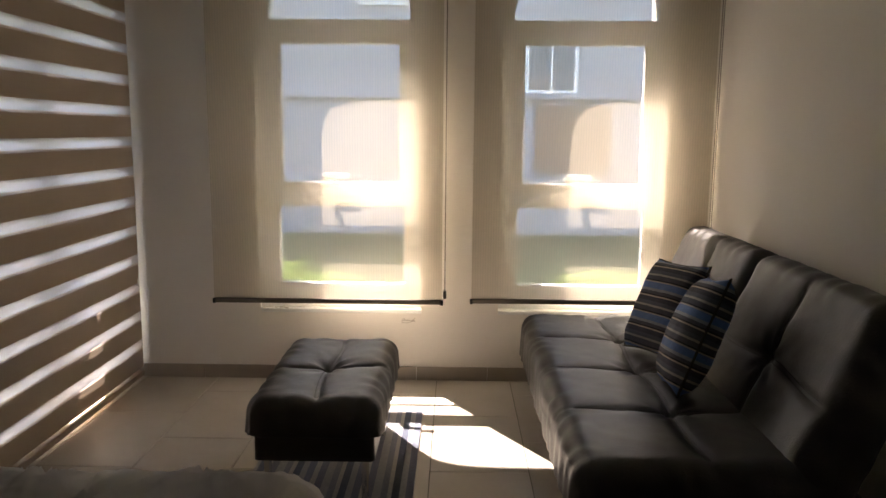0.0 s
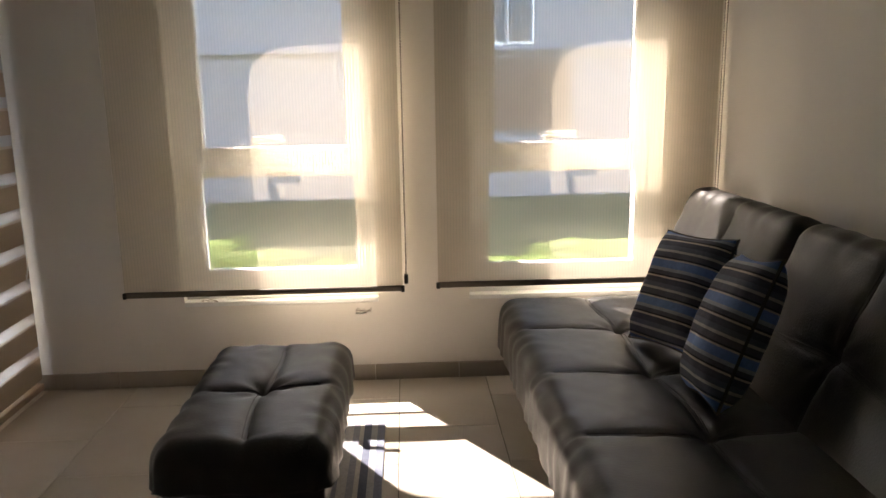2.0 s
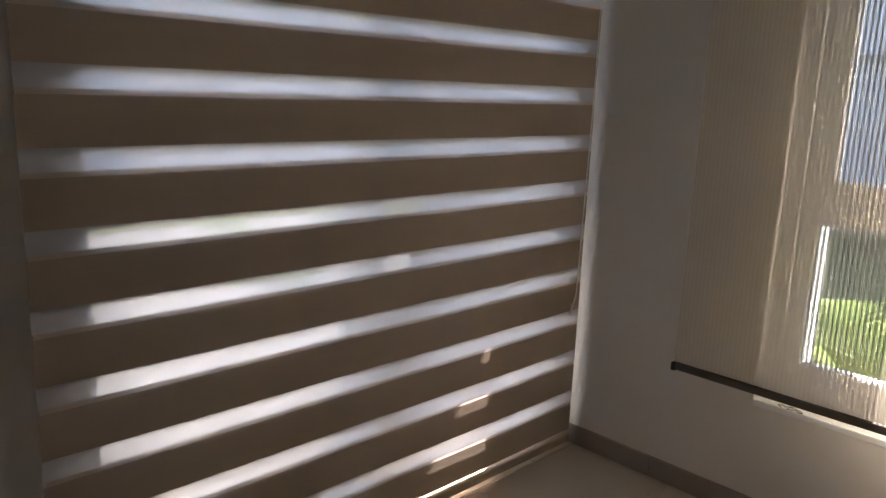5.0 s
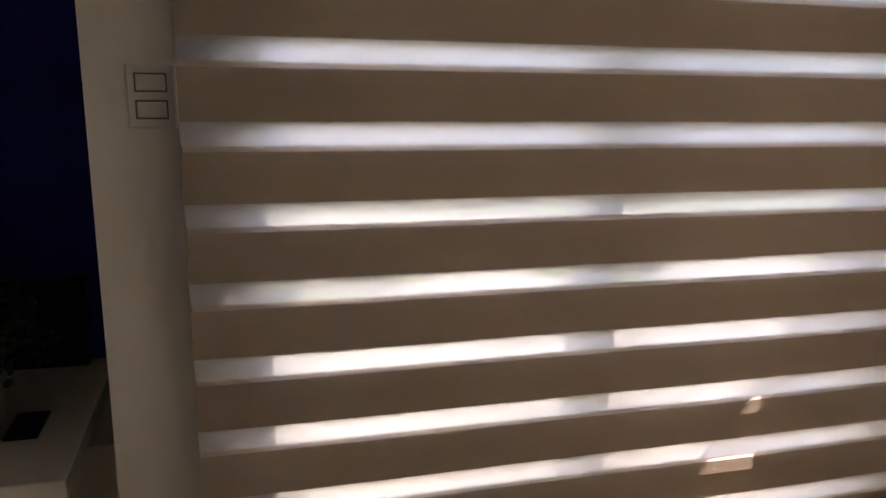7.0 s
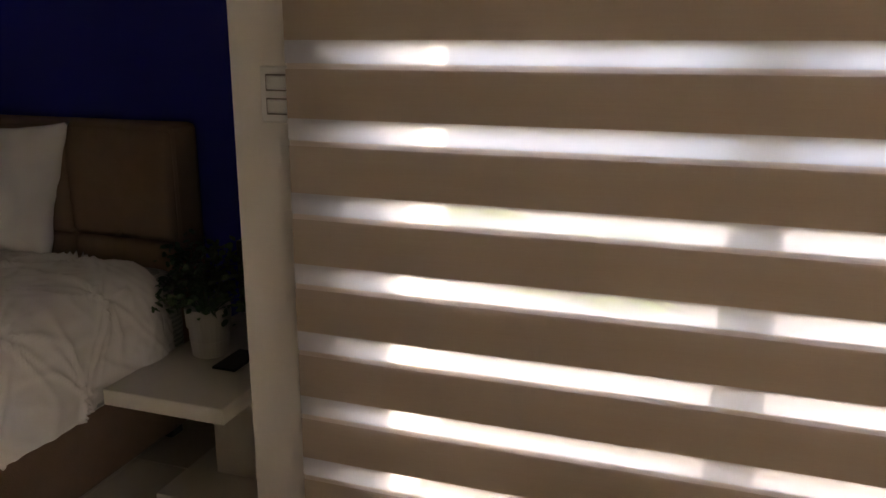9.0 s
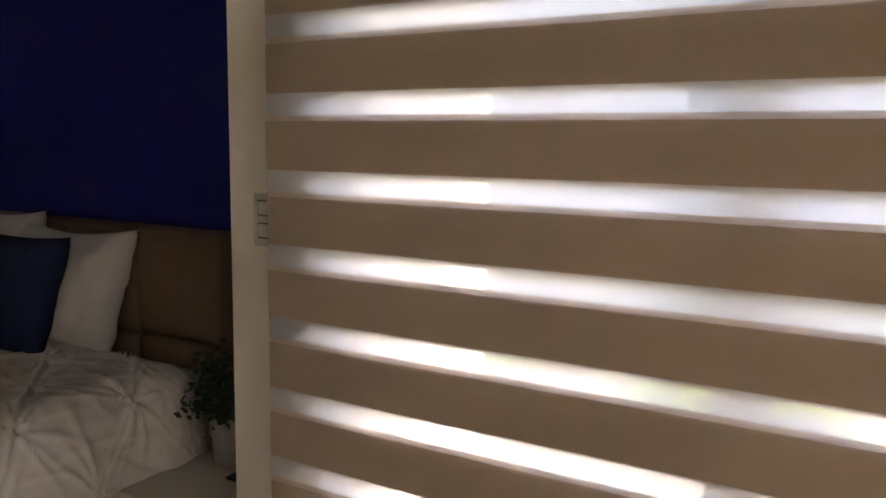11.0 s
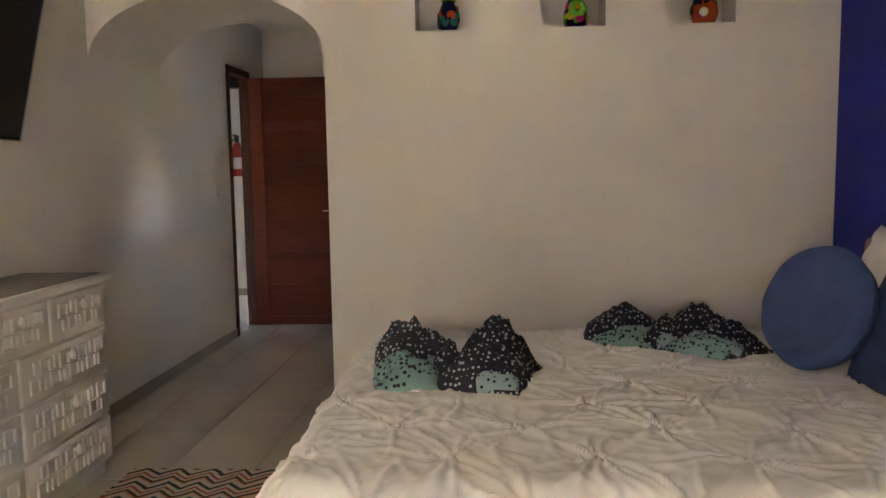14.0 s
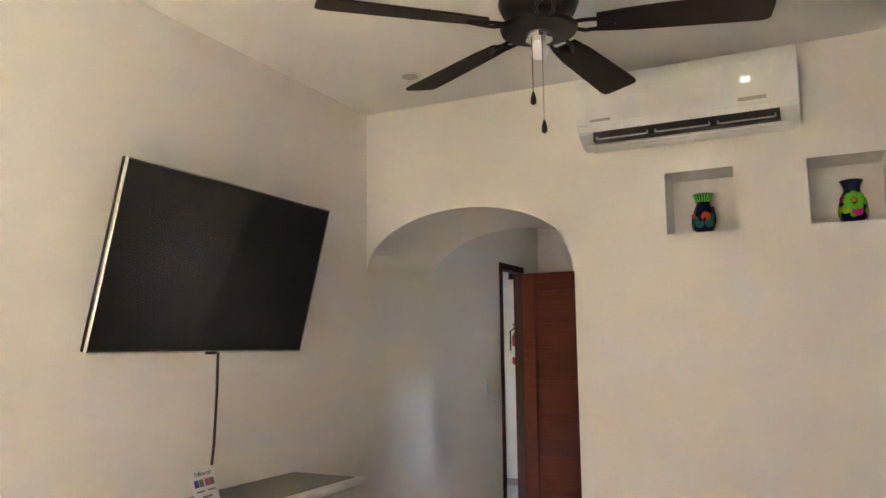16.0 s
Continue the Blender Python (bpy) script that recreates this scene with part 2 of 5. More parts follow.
M_EDGE = cloth_blind("ribbed_band_edge", (0.58, 0.50, 0.43), 0.0, 0.40, 700, "z", 0.22)
M_SHEER = cloth_blind("sheer_band", (0.60, 0.60, 0.625), 0.085, 0.64, 900, "z", 0.08)
M_TAUPE = material("taupe_bar_cloth", (0.40, 0.31, 0.23), 0.8, scale=30, bump=0.2)
M_BAR = material("blind_bottom_bar", (0.12, 0.10, 0.075), 0.6, scale=40)
M_STUCCO = material("white_stucco", (0.40, 0.385, 0.385), 0.9, second=(0.36, 0.345, 0.345), scale=1, bump=0.2, bump_scale=20)
M_PATIO = material("pale_stone_paving", (0.21, 0.195, 0.175), 0.8, second=(0.18, 0.165, 0.15), scale=2, bump=0.2)
M_GRASS = material("lawn", (0.065, 0.082, 0.026), 0.95, second=(0.10, 0.108, 0.042), scale=4, bump=0.8, bump_scale=60)
M_LEAF = material("palm_leaf", (0.10, 0.16, 0.035), 0.8, second=(0.16, 0.20, 0.05), scale=10, spec=0.15)
M_PLANT = material("house_plant_leaf", (0.02, 0.052, 0.014), 0.5, second=(0.03, 0.075, 0.02), scale=30)
M_POT = material("grey_white_ceramic", (0.42, 0.40, 0.37), 0.35, scale=12)
M_TERRA = material("terracotta_roof_tile", (0.42, 0.15, 0.07), 0.8, second=(0.33, 0.11, 0.05), scale=9)
M_DARKGLASS = material("dark_window_pane", (0.10, 0.11, 0.13), 0.1)
M_RED = material("red_enamel", (0.35, 0.015, 0.012), 0.3)
M_GREYTOP = material("grey_painted_top", (0.20, 0.18, 0.16), 0.45, second=(0.17, 0.155, 0.135), scale=7)


# ---- mesh helpers ----
def link(name, bm, mat, parent=None, label="", smooth=False, at=None):
    me = bpy.data.meshes.new(name)
    bmesh.ops.recalc_face_normals(bm, faces=bm.faces[:])
    bm.to_mesh(me)
    bm.free()
    if smooth:
        for p in me.polygons:
            p.use_smooth = True
    if mat:
        me.materials.append(mat)
    ob = new(name, me)
    if at is not None:
        ob.matrix_basis = at
    if parent:
        ob.parent = parent
    if label:
        ob["label"] = label
    return ob


def part(name, bm, mat, parent, label="", smooth=False, at=None):
    return link(name, bm, mat, parent, label, smooth, at)


def base(name, at, label, category, group="", kind=""):
    e = new(name)
    e.matrix_basis = at
    e.empty_display_size = 0.1
    return tagged(e, label, category, group, kind)


def box(x0, x1, y0, y1, z0, z1, bevel=0.0, seg=2, bm=None):
    own = bm is None
    b = bmesh.new()
    bmesh.ops.create_cube(b, size=1.0)
    for v in b.verts:
        v.co = Vector(((x0 + x1) / 2 + v.co.x * (x1 - x0), (y0 + y1) / 2 + v.co.y * (y1 - y0), (z0 + z1) / 2 + v.co.z * (z1 - z0)))
    if bevel:
        bmesh.ops.bevel(b, geom=b.edges[:], offset=bevel, segments=seg, profile=0.5, affect="EDGES")
    if own:
        return b
    me = bpy.data.meshes.new("tmp")
    b.to_mesh(me)
    b.free()
    bm.from_mesh(me)
    bpy.data.meshes.remove(me)
    return bm


def prism(bm, pts, axis, d0, d1):
    """Extrude a polygon of (u, z) through a wall; axis is the wall's normal."""
    def at(u, z, d):
        return (u, d, z) if axis == "y" else (d, u, z)
    a = [bm.verts.new(at(u, z, d0)) for u, z in pts]
    b = [bm.verts.new(at(u, z, d1)) for u, z in pts]
    bm.faces.new(a)
    bm.faces.new(b[::-1])
    for i in range(len(pts)):
        j = (i + 1) % len(pts)
        bm.faces.new((a[j], a[i], b[i], b[j]))


def arch_over(bm, u0, u1, spring, rise, top, axis, d0, d1, n=28, power=2.0):
    c, r = (u0 + u1) / 2, (u1 - u0) / 2
    def zz(u):
        return spring + rise * max(0.0, 1 - abs((u - c) / r) ** power) ** (1 / power)
    us = [c - r * math.cos(math.pi * i / n) for i in range(n + 1)]
    for a, b in zip(us, us[1:]):
        prism(bm, [(a, zz(a)), (b, zz(b)), (b, top), (a, top)], axis, d0, d1)


def lathe(profile, n=24, bm=None):
    bm = bm or bmesh.new()
    rings = []
    for r, z in profile:
        rings.append([bm.verts.new((r * math.cos(2 * math.pi * i / n), r * math.sin(2 * math.pi * i / n), z)) for i in range(n)])
    for a, b in zip(rings, rings[1:]):
        for i in range(n):
            j = (i + 1) % n
            bm.faces.new((a[i], a[j], b[j], b[i]))
    bm.faces.new(rings[0][::-1])
    bm.faces.new(rings[-1])
    return bm


def tube(points, r, n=8, bm=None):
    bm = bm or bmesh.new()
    pts = [Vector(p) for p in points]
    rings = []
    for i, p in enumerate(pts):
        d = (pts[min(i + 1, len(pts) - 1)] - pts[max(i - 1, 0)]).normalized()
        s = d.orthogonal().normalized() if not rings else (side - d * side.dot(d)).normalized()
        side = s
        q = d.cross(s)
        rings.append([bm.verts.new(p + r * (math.cos(2 * math.pi * k / n) * s + math.sin(2 * math.pi * k / n) * q)) for k in range(n)])
    for a, b in zip(rings, rings[1:]):
        for k in range(n):
            j = (k + 1) % n
            bm.faces.new((a[k], a[j], b[j], b[k]))
    bm.faces.new(rings[0][::-1])
    bm.faces.new(rings[-1])
    return bm


def padded(w, d, drop, r, step, relief, flare=0.0, bottom=True):
    """A soft slab: a sheet laid over a rounded block, with relief(px, py) along its normal."""
    bm = bmesh.new()
    long = r * math.pi / 2 + max(0, drop - r)
    hx, hy = w / 2 - r, d / 2 - r
    nx, ny = max(4, round((w - 2 * r + 2 * long) / step)), max(4, round((d - 2 * r + 2 * long) / step))
    rows = []
    for j in range(ny + 1):
        py = -(hy + long) + 2 * (hy + long) * j / ny
        row = []
        for i in range(nx + 1):
            px = -(hx + long) + 2 * (hx + long) * i / nx
            cx, cy = max(-hx, min(hx, px)), max(-hy, min(hy, py))
            ox, oy = px - cx, py - cy
            L = math.hypot(ox, oy)
            ux, uy = (ox / L, oy / L) if L > 1e-9 else (0.0, 0.0)
            L = min(L, long)
            a = min(L / r, math.pi / 2)
            out, z = r * math.sin(a), -r * (1 - math.cos(a))
            rest = max(0.0, L - r * math.pi / 2)
            z -= rest
            out += rest * flare
            h = relief(px, py)
            nrm = Vector((ux * math.sin(a), uy * math.sin(a), math.cos(a)))
            row.append(bm.verts.new(Vector((cx + ux * out, cy + uy * out, z)) + nrm * h))
        rows.append(row)
    for a, b in zip(rows, rows[1:]):
        for i in range(nx):
            bm.faces.new((a[i], a[i + 1], b[i + 1], b[i]))
    bmesh.ops.remove_doubles(bm, verts=bm.verts[:], dist=0.0004)
    if bottom:
        edge = [e for e in bm.edges if e.is_boundary]
        bmesh.ops.holes_fill(bm, edges=edge, sides=0)
    return bm


def pillow(w, h, t, n=22, pinch=0.09, seed=0.0, wrinkle=0.012):
    """A stuffed pillow lying in its own x-y plane."""
    bm = bmesh.new()
    for sgn in (1, -1):
        rows = []
        for j in range(n + 1):
            v = -1 + 2 * j / n
            row = []
            for i in range(n + 1):
                u = -1 + 2 * i / n
                k = ((1 - u ** 4) * (1 - v ** 4)) ** 0.55
                x = u * w / 2 * (1 - pinch * (1 - v * v) * abs(u))
                y = v * h / 2 * (1 - pinch * (1 - u * u) * abs(v))
                f = noise.noise(Vector((u * 2.2 + seed, v * 2.2 + sgn, seed))) + 0.5 * noise.noise(Vector((u * 5 + seed, v * 5, seed + 3)))
                row.append(bm.verts.new((x, y, sgn * (t / 2 * k) + wrinkle * f * k)))
            rows.append(row)
        for a, b in zip(rows, rows[1:]):
            for i in range(n):
                bm.faces.new((a[i], a[i + 1], b[i + 1], b[i]))
    bmesh.ops.remove_doubles(bm, verts=bm.verts[:], dist=0.0008)
    return bm


def text_part(body, size, mat, parent, at, name="lettering"):
    cu = bpy.data.curves.new(name, "FONT")
    cu.body = body
    cu.size = size
    cu.align_x = "CENTER"
    cu.extrude = 0.0004
    tmp = bpy.data.objects.new(name, cu)
    scene.collection.objects.link(tmp)
    bpy.context.view_layer.update()
    me = bpy.data.meshes.new_from_object(tmp.evaluated_get(bpy.context.evaluated_depsgraph_get()))
    bpy.data.objects.remove(tmp)
    me.materials.clear()
    me.materials.append(mat)
    ob = new(name, me)
    ob.matrix_basis = at
    ob.parent = parent
    return ob


# ---- plan ----
YF = 3.94      # window wall, inner face
XL = -1.69     # glass door wall, inner face
XR = 1.38      # sofa and dresser wall
YB = -1.00     # wall with the arch and niches
XBLUE = -2.42  # blue wall behind the bed
ZC = 2.88      # ceiling
THICK = 0.20
DEEP = 0.46     # window wall thickness


def structure(name, bm, mat, label, category, smooth=False):
    return tagged(link(name, bm, mat, smooth=smooth), label, category, kind="structure")


# window wall with two arched openings
bm = bmesh.new()
W1, W2 = (-0.99, -0.13), (0.28, 1.14)
SILL, SPRING, RISE = 0.388, 1.90, 0.42
for u0, u1 in ((XL - THICK, W1[0]), (W1[1], W2[0]), (W2[1], XR + THICK)):
    prism(bm, [(u0, -0.1), (u1, -0.1), (u1, ZC), (u0, ZC)], "y", YF, YF + DEEP)
for u0, u1 in (W1, W2):
    prism(bm, [(u0, -0.1), (u1, -0.1), (u1, SILL), (u0, SILL)], "y", YF, YF + DEEP)
    arch_over(bm, u0, u1, SPRING, RISE, ZC, "y", YF, YF + THICK)
    arch_over(bm, u0, u1, SPRING, 0.40, ZC, "y", YF + THICK, YF + DEEP, power=5.0)
structure("wall_north", bm, M_WALL, "cream painted wall with two arched window openings", "wall")

# glass door wall, with the stub beside the bed niche
bm = bmesh.new()
D0, D1, DTOP = 2.15, 3.90, 2.30
prism(bm, [(D1, -0.1), (YF, -0.1), (YF, ZC), (D1, ZC)], "x", XL - THICK, XL)
prism(bm, [(D0, DTOP), (D1, DTOP), (D1, ZC), (D0, ZC)], "x", XL - THICK, XL)
box(XBLUE - THICK, XL, 1.965, D0, -0.1, ZC, bm=bm)
structure("wall_west", bm, M_WALL, "cream painted wall round a wide glass door", "wall")
structure("wall_blue", box(XBLUE - THICK, XBLUE, YB - THICK, 1.965, -0.1, ZC), M_BLUE, "deep blue painted accent wall behind the bed", "wall")

# back wall with arch and three niches
bm = bmesh.new()
A0, A1 = 0.13, XR
AS, AR, ADEPTH = 1.925, 0.335, 0.85
NICHES = [(-0.658, -0.340), (-1.290, -0.975), (-1.920, -1.605)]
NZ0, NZ1, ND = 2.028, 2.331, 0.24
edges = [A0] + [v for a, b in NICHES for v in (b, a)] + [XBLUE]
for hi, lo in zip(edges[0::2], edges[1::2]):
    prism(bm, [(lo, -0.1), (hi, -0.1), (hi, ZC), (lo, ZC)], "y", YB, YB - ND)
for a, b in NICHES:
    prism(bm, [(a, -0.1), (b, -0.1), (b, NZ0), (a, NZ0)], "y", YB, YB - ND)
    prism(bm, [(a, NZ1), (b, NZ1), (b, ZC), (a, ZC)], "y", YB, YB - ND)
prism(bm, [(XBLUE, -0.1), (A0, -0.1), (A0, ZC), (XBLUE, ZC)], "y", YB - ND, YB - ADEPTH)
arch_over(bm, A0, A1, AS, AR, ZC, "y", YB, YB - ADEPTH)
structure("wall_south", bm, M_WALL, "cream painted wall with an archway and three square niches", "wall")

# corridor behind the arch
CX0, CY1, CZ = A0 - 0.35, -4.05, 2.62
OP0, OP1, OPTOP = -3.62, -3.06, 2.19
bm = bmesh.new()
prism(bm, [(OP0 - 0.5, -0.1), (OP0, -0.1), (OP0, ZC), (OP0 - 0.5, ZC)], "x", XR, XR + 0.06)
prism(bm, [(OP0, OPTOP), (OP1, OPTOP), (OP1, ZC), (OP0, ZC)], "x", XR, XR + 0.06)
prism(bm, [(OP1, -0.1), (YF, -0.1), (YF, ZC), (OP1, ZC)], "x", XR, XR + 0.06)
structure("wall_east", bm, M_WALL, "long cream painted wall beside sofa and dresser", "wall")
structure("wall_corridor_end", box(CX0 - 0.14, XR, CY1 - 0.14, CY1, -0.1, ZC), M_WALL, "cream painted end wall of the corridor", "wall")
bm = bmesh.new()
# made-up opening, out of view, that lets daylight into the corridor
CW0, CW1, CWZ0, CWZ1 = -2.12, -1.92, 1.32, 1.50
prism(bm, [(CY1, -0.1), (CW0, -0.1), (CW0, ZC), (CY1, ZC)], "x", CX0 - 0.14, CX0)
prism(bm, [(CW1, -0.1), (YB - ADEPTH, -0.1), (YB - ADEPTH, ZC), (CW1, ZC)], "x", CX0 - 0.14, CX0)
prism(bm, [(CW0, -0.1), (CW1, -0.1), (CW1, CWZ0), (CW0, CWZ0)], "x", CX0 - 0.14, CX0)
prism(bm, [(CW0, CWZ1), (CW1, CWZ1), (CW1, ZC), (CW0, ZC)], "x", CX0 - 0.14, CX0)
structure("wall_corridor_west", bm, M_WALL, "cream painted corridor wall with an added opening, out of view, for daylight", "wall")
structure("wall_hall_far", box(XR + 0.06, 3.2, -5.34, -5.2, -0.1, ZC), M_WALL, "cream painted wall of the hall beyond the door", "wall")
# unseen side wall; its opening is added to brighten the hall
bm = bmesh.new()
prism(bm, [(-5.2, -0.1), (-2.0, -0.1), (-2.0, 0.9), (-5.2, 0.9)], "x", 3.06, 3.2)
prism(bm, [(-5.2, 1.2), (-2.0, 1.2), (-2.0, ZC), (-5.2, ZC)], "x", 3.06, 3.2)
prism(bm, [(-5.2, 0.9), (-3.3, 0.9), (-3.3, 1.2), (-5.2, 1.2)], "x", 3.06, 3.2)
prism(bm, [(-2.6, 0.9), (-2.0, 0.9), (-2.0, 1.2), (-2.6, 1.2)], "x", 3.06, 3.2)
structure("wall_hall_side", bm, M_WALL, "cream painted unseen hall wall with an opening added to brighten the hall", "wall")
structure("wall_hall_near", box(XR + 0.06, 3.06, -2.14, -2.0, -0.1, ZC), M_WALL, "cream painted hall near wall", "wall")
structure("wall_hall_west", box(XR, XR + 0.06, -5.2, OP0 - 0.5, -0.1, ZC), M_WALL, "cream painted hall wall", "wall")
structure("ceiling", box(XBLUE - THICK, XR + THICK, YB - ADEPTH, YF + DEEP, ZC, ZC + 0.15), M_CEIL, "pale plaster ceiling", "ceiling")
structure("ceiling_corridor", box(CX0, XR, CY1, YB - ADEPTH, CZ, CZ + 0.1), M_CEIL, "pale plaster corridor ceiling", "ceiling")
structure("ceiling_hall", box(XR, 3.2, -5.34, -2.0, ZC, ZC + 0.1), M_CEIL, "pale plaster hall ceiling", "ceiling")
floor = structure("floor", box(XBLUE - 0.2, 3.2, -5.3, YF + 0.02, -0.12, -0.006), M_GROUT, "beige ceramic tile floor in staggered rows", "floor")

# ---- outdoors ----
structure("ground", box(-60, 60, -40, 80, -0.35, -0.22), M_GRASS, "green lawn around the house", "lawn")
# pale slab out of view, added so light bounced into the hall isn't green
structure("bounce_slab", box(3.2, 9.0, -9.0, 3.0, -0.22, -0.05), M_PATIO, "unseen pale slab added outside the hall to bounce neutral light", "paving")
structure("terrace", box(-6.5, XL - THICK, 0.5, 6.0, -0.22, -0.03), M_PATIO, "pale stone terrace outside the glass door", "terrace")


def house(name, at, w, d, h, label, openings, roof_tile):
    e = base(name, at, label, "house")
    part("wall", box(0, w, 0, d, -0.3, h), M_STUCCO, e)
    part("parapet", box(-0.08, w + 0.08, -0.08, d + 0.08, h, h + 0.3, 0.03), M_STUCCO if not roof_tile else M_TERRA, e)
    for x, z, ww, hh in openings:
        f = part("window", box(x - ww / 2 - 0.06, x + ww / 2 + 0.06, -0.05, 0.02, z - 0.06, z + hh + 0.06, 0.01), M_PVC, e)
        part("pane", box(x - ww / 2, x - 0.02, -0.06, 0.0, z, z + hh), M_DARKGLASS, f)
        part("pane", box(x + 0.02, x + ww / 2, -0.06, 0.0, z, z + hh), M_DARKGLASS, f)
    part("ledge", box(0, w, -0.09, 0.02, 1.80, 1.88, 0.02), M_STUCCO, e)
    return e


nh = house("neighbour_house", pose(-6.0, 11.5, 0), 16, 8, 6.2, "white stucco house with dark windows across the lawn", [(1.5, 1.0, 1.1, 1.2), (5.1, 3.2, 0.9, 1.2), (7.45, 1.95, 0.66, 0.68), (7.9, 3.4, 0.9, 1.2), (10.4, 1.9, 0.9, 1.0), (13.5, 3.2, 1.0, 1.2)], False)
# plain box for an unidentified brown area of the facade, no slats
part("shutter", box(7.25, 8.35, -0.07, 0.02, 0.75, 1.72, 0.01), M_UPHOL, nh, "plain brown panel on the facade")
house("terrace_house", pose(-10.5, -3, 0, 0, 0, 90), 16, 7, 5.6, "white stucco house with terracotta roof edge beyond the terrace", [(2.0 + 2.6 * i, 1.0 + 2.7 * j, 1.1, 1.3) for i in range(5) for j in range(2)], True)

# unseen slab above the glass door, added to limit sun on blind and floor
e = base("sun_block_canopy", pose(XL - THICK, 3.0, 2.45), "unseen white slab and post added to block sun at the glass door", "canopy", kind="structure")
part("slab", box(-1.1, -0.005, -3.2, 1.75, 0.0, 0.16, 0.01), M_STUCCO, e)
part("post", box(-1.08, -0.9, -3.2, -2.98, -2.48, 0.0, 0.01), M_STUCCO, e)


def palm_bush(at, n, size, seed):
    rnd = random.Random(seed)
    e = base("palm_bush", at, "low green palm with arching fronds on the lawn", "palm", group="palms on the lawn")
    for k in range(n):
        bm = bmesh.new()
        a = 2 * math.pi * k / n + rnd.uniform(-0.3, 0.3)
        L = size * rnd.uniform(0.8, 1.1)
        up = rnd.uniform(0.6, 1.15)
        pts = []
        for i in range(9):
            s = i / 8
            r = L * s * math.cos(up) * (1 + 0.25 * s)
            z = L * (s * math.sin(up) - 0.55 * s * s * s)
            pts.append(Vector((r * math.cos(a), r * math.sin(a), z)))
        tube(pts, 0.008, 4, bm)
        side = Vector((-math.sin(a), math.cos(a), 0))
        for i in range(26):
            s = 0.12 + 0.86 * i / 25
            j = min(7, int(s * 8))
            p = pts[j].lerp(pts[j + 1], s * 8 - j)
            d = (pts[j + 1] - pts[j]).normalized()
            for sg in (1, -1):
                ll = 0.32 * size * math.sin(math.pi * min(1, s * 0.85 + 0.12)) + 0.05
                tip = p + (side * sg * 0.85 + d * 0.6 - Vector((0, 0, 0.25))) * ll
                v = [bm.verts.new(p - d * 0.012), bm.verts.new(p + d * 0.016), bm.verts.new(tip)]
                bm.faces.new(v)
        part("frond", bm, M_LEAF, e)
    part("stem", lathe([(0.07, -0.25), (0.06, 0.02), (0.03, 0.1)], 10), M_TERRA, e)
    return e


for k, (x, y, n, s) in enumerate(((-1.0, 5.2, 13, 1.15), (-0.2, 5.5, 12, 1.05), (0.5, 5.3, 12, 1.1), (1.4, 5.2, 13, 1.2), (-4.6, 2.6, 11, 0.9), (-4.9, 4.6, 11, 1.0), (-5.2, 1.2, 11, 1.1))):
    palm_bush(pose(x, y, -0.2), n, s, k)


# ---- windows and door ----
def arch_ring(u0, u1, spring, rise, t, y0, y1, n=28):
    """Half-round frame with a bottom bar, open in the middle."""
    bm = bmesh.new()
    c = (u0 + u1) / 2
    def pts(r, h):
        return [(c - r * math.cos(math.pi * i / n), spring + h * math.sin(math.pi * i / n)) for i in range(n + 1)]
    R = (u1 - u0) / 2
    o, q = pts(R, rise), pts(R - t, rise - t)
    for i in range(n):
        prism(bm, [o[i], o[i + 1], q[i + 1], q[i]], "y", y0, y1)
    return bm


def frame_bars(u0, u1, z0, z1, t, d0, d1, axis="y", bevel=0.004):
    bm = bmesh.new()
    for a, b, c, d in ((u0, u0 + t, z0, z1), (u1 - t, u1, z0, z1), (u0 + t, u1 - t, z0, z0 + t), (u0 + t, u1 - t, z1 - t, z1)):
        if axis == "y":
            box(a, b, d0, d1, c, d, bevel, 1, bm)
        else:
            box(d0, d1, a, b, c, d, bevel, 1, bm)
    return bm


def pane(u0, u1, z0, z1, d, axis="y"):
    return box(u0, u1, d - 0.003, d + 0.003, z0, z1) if axis == "y" else box(d - 0.003, d + 0.003, u0, u1, z0, z1)


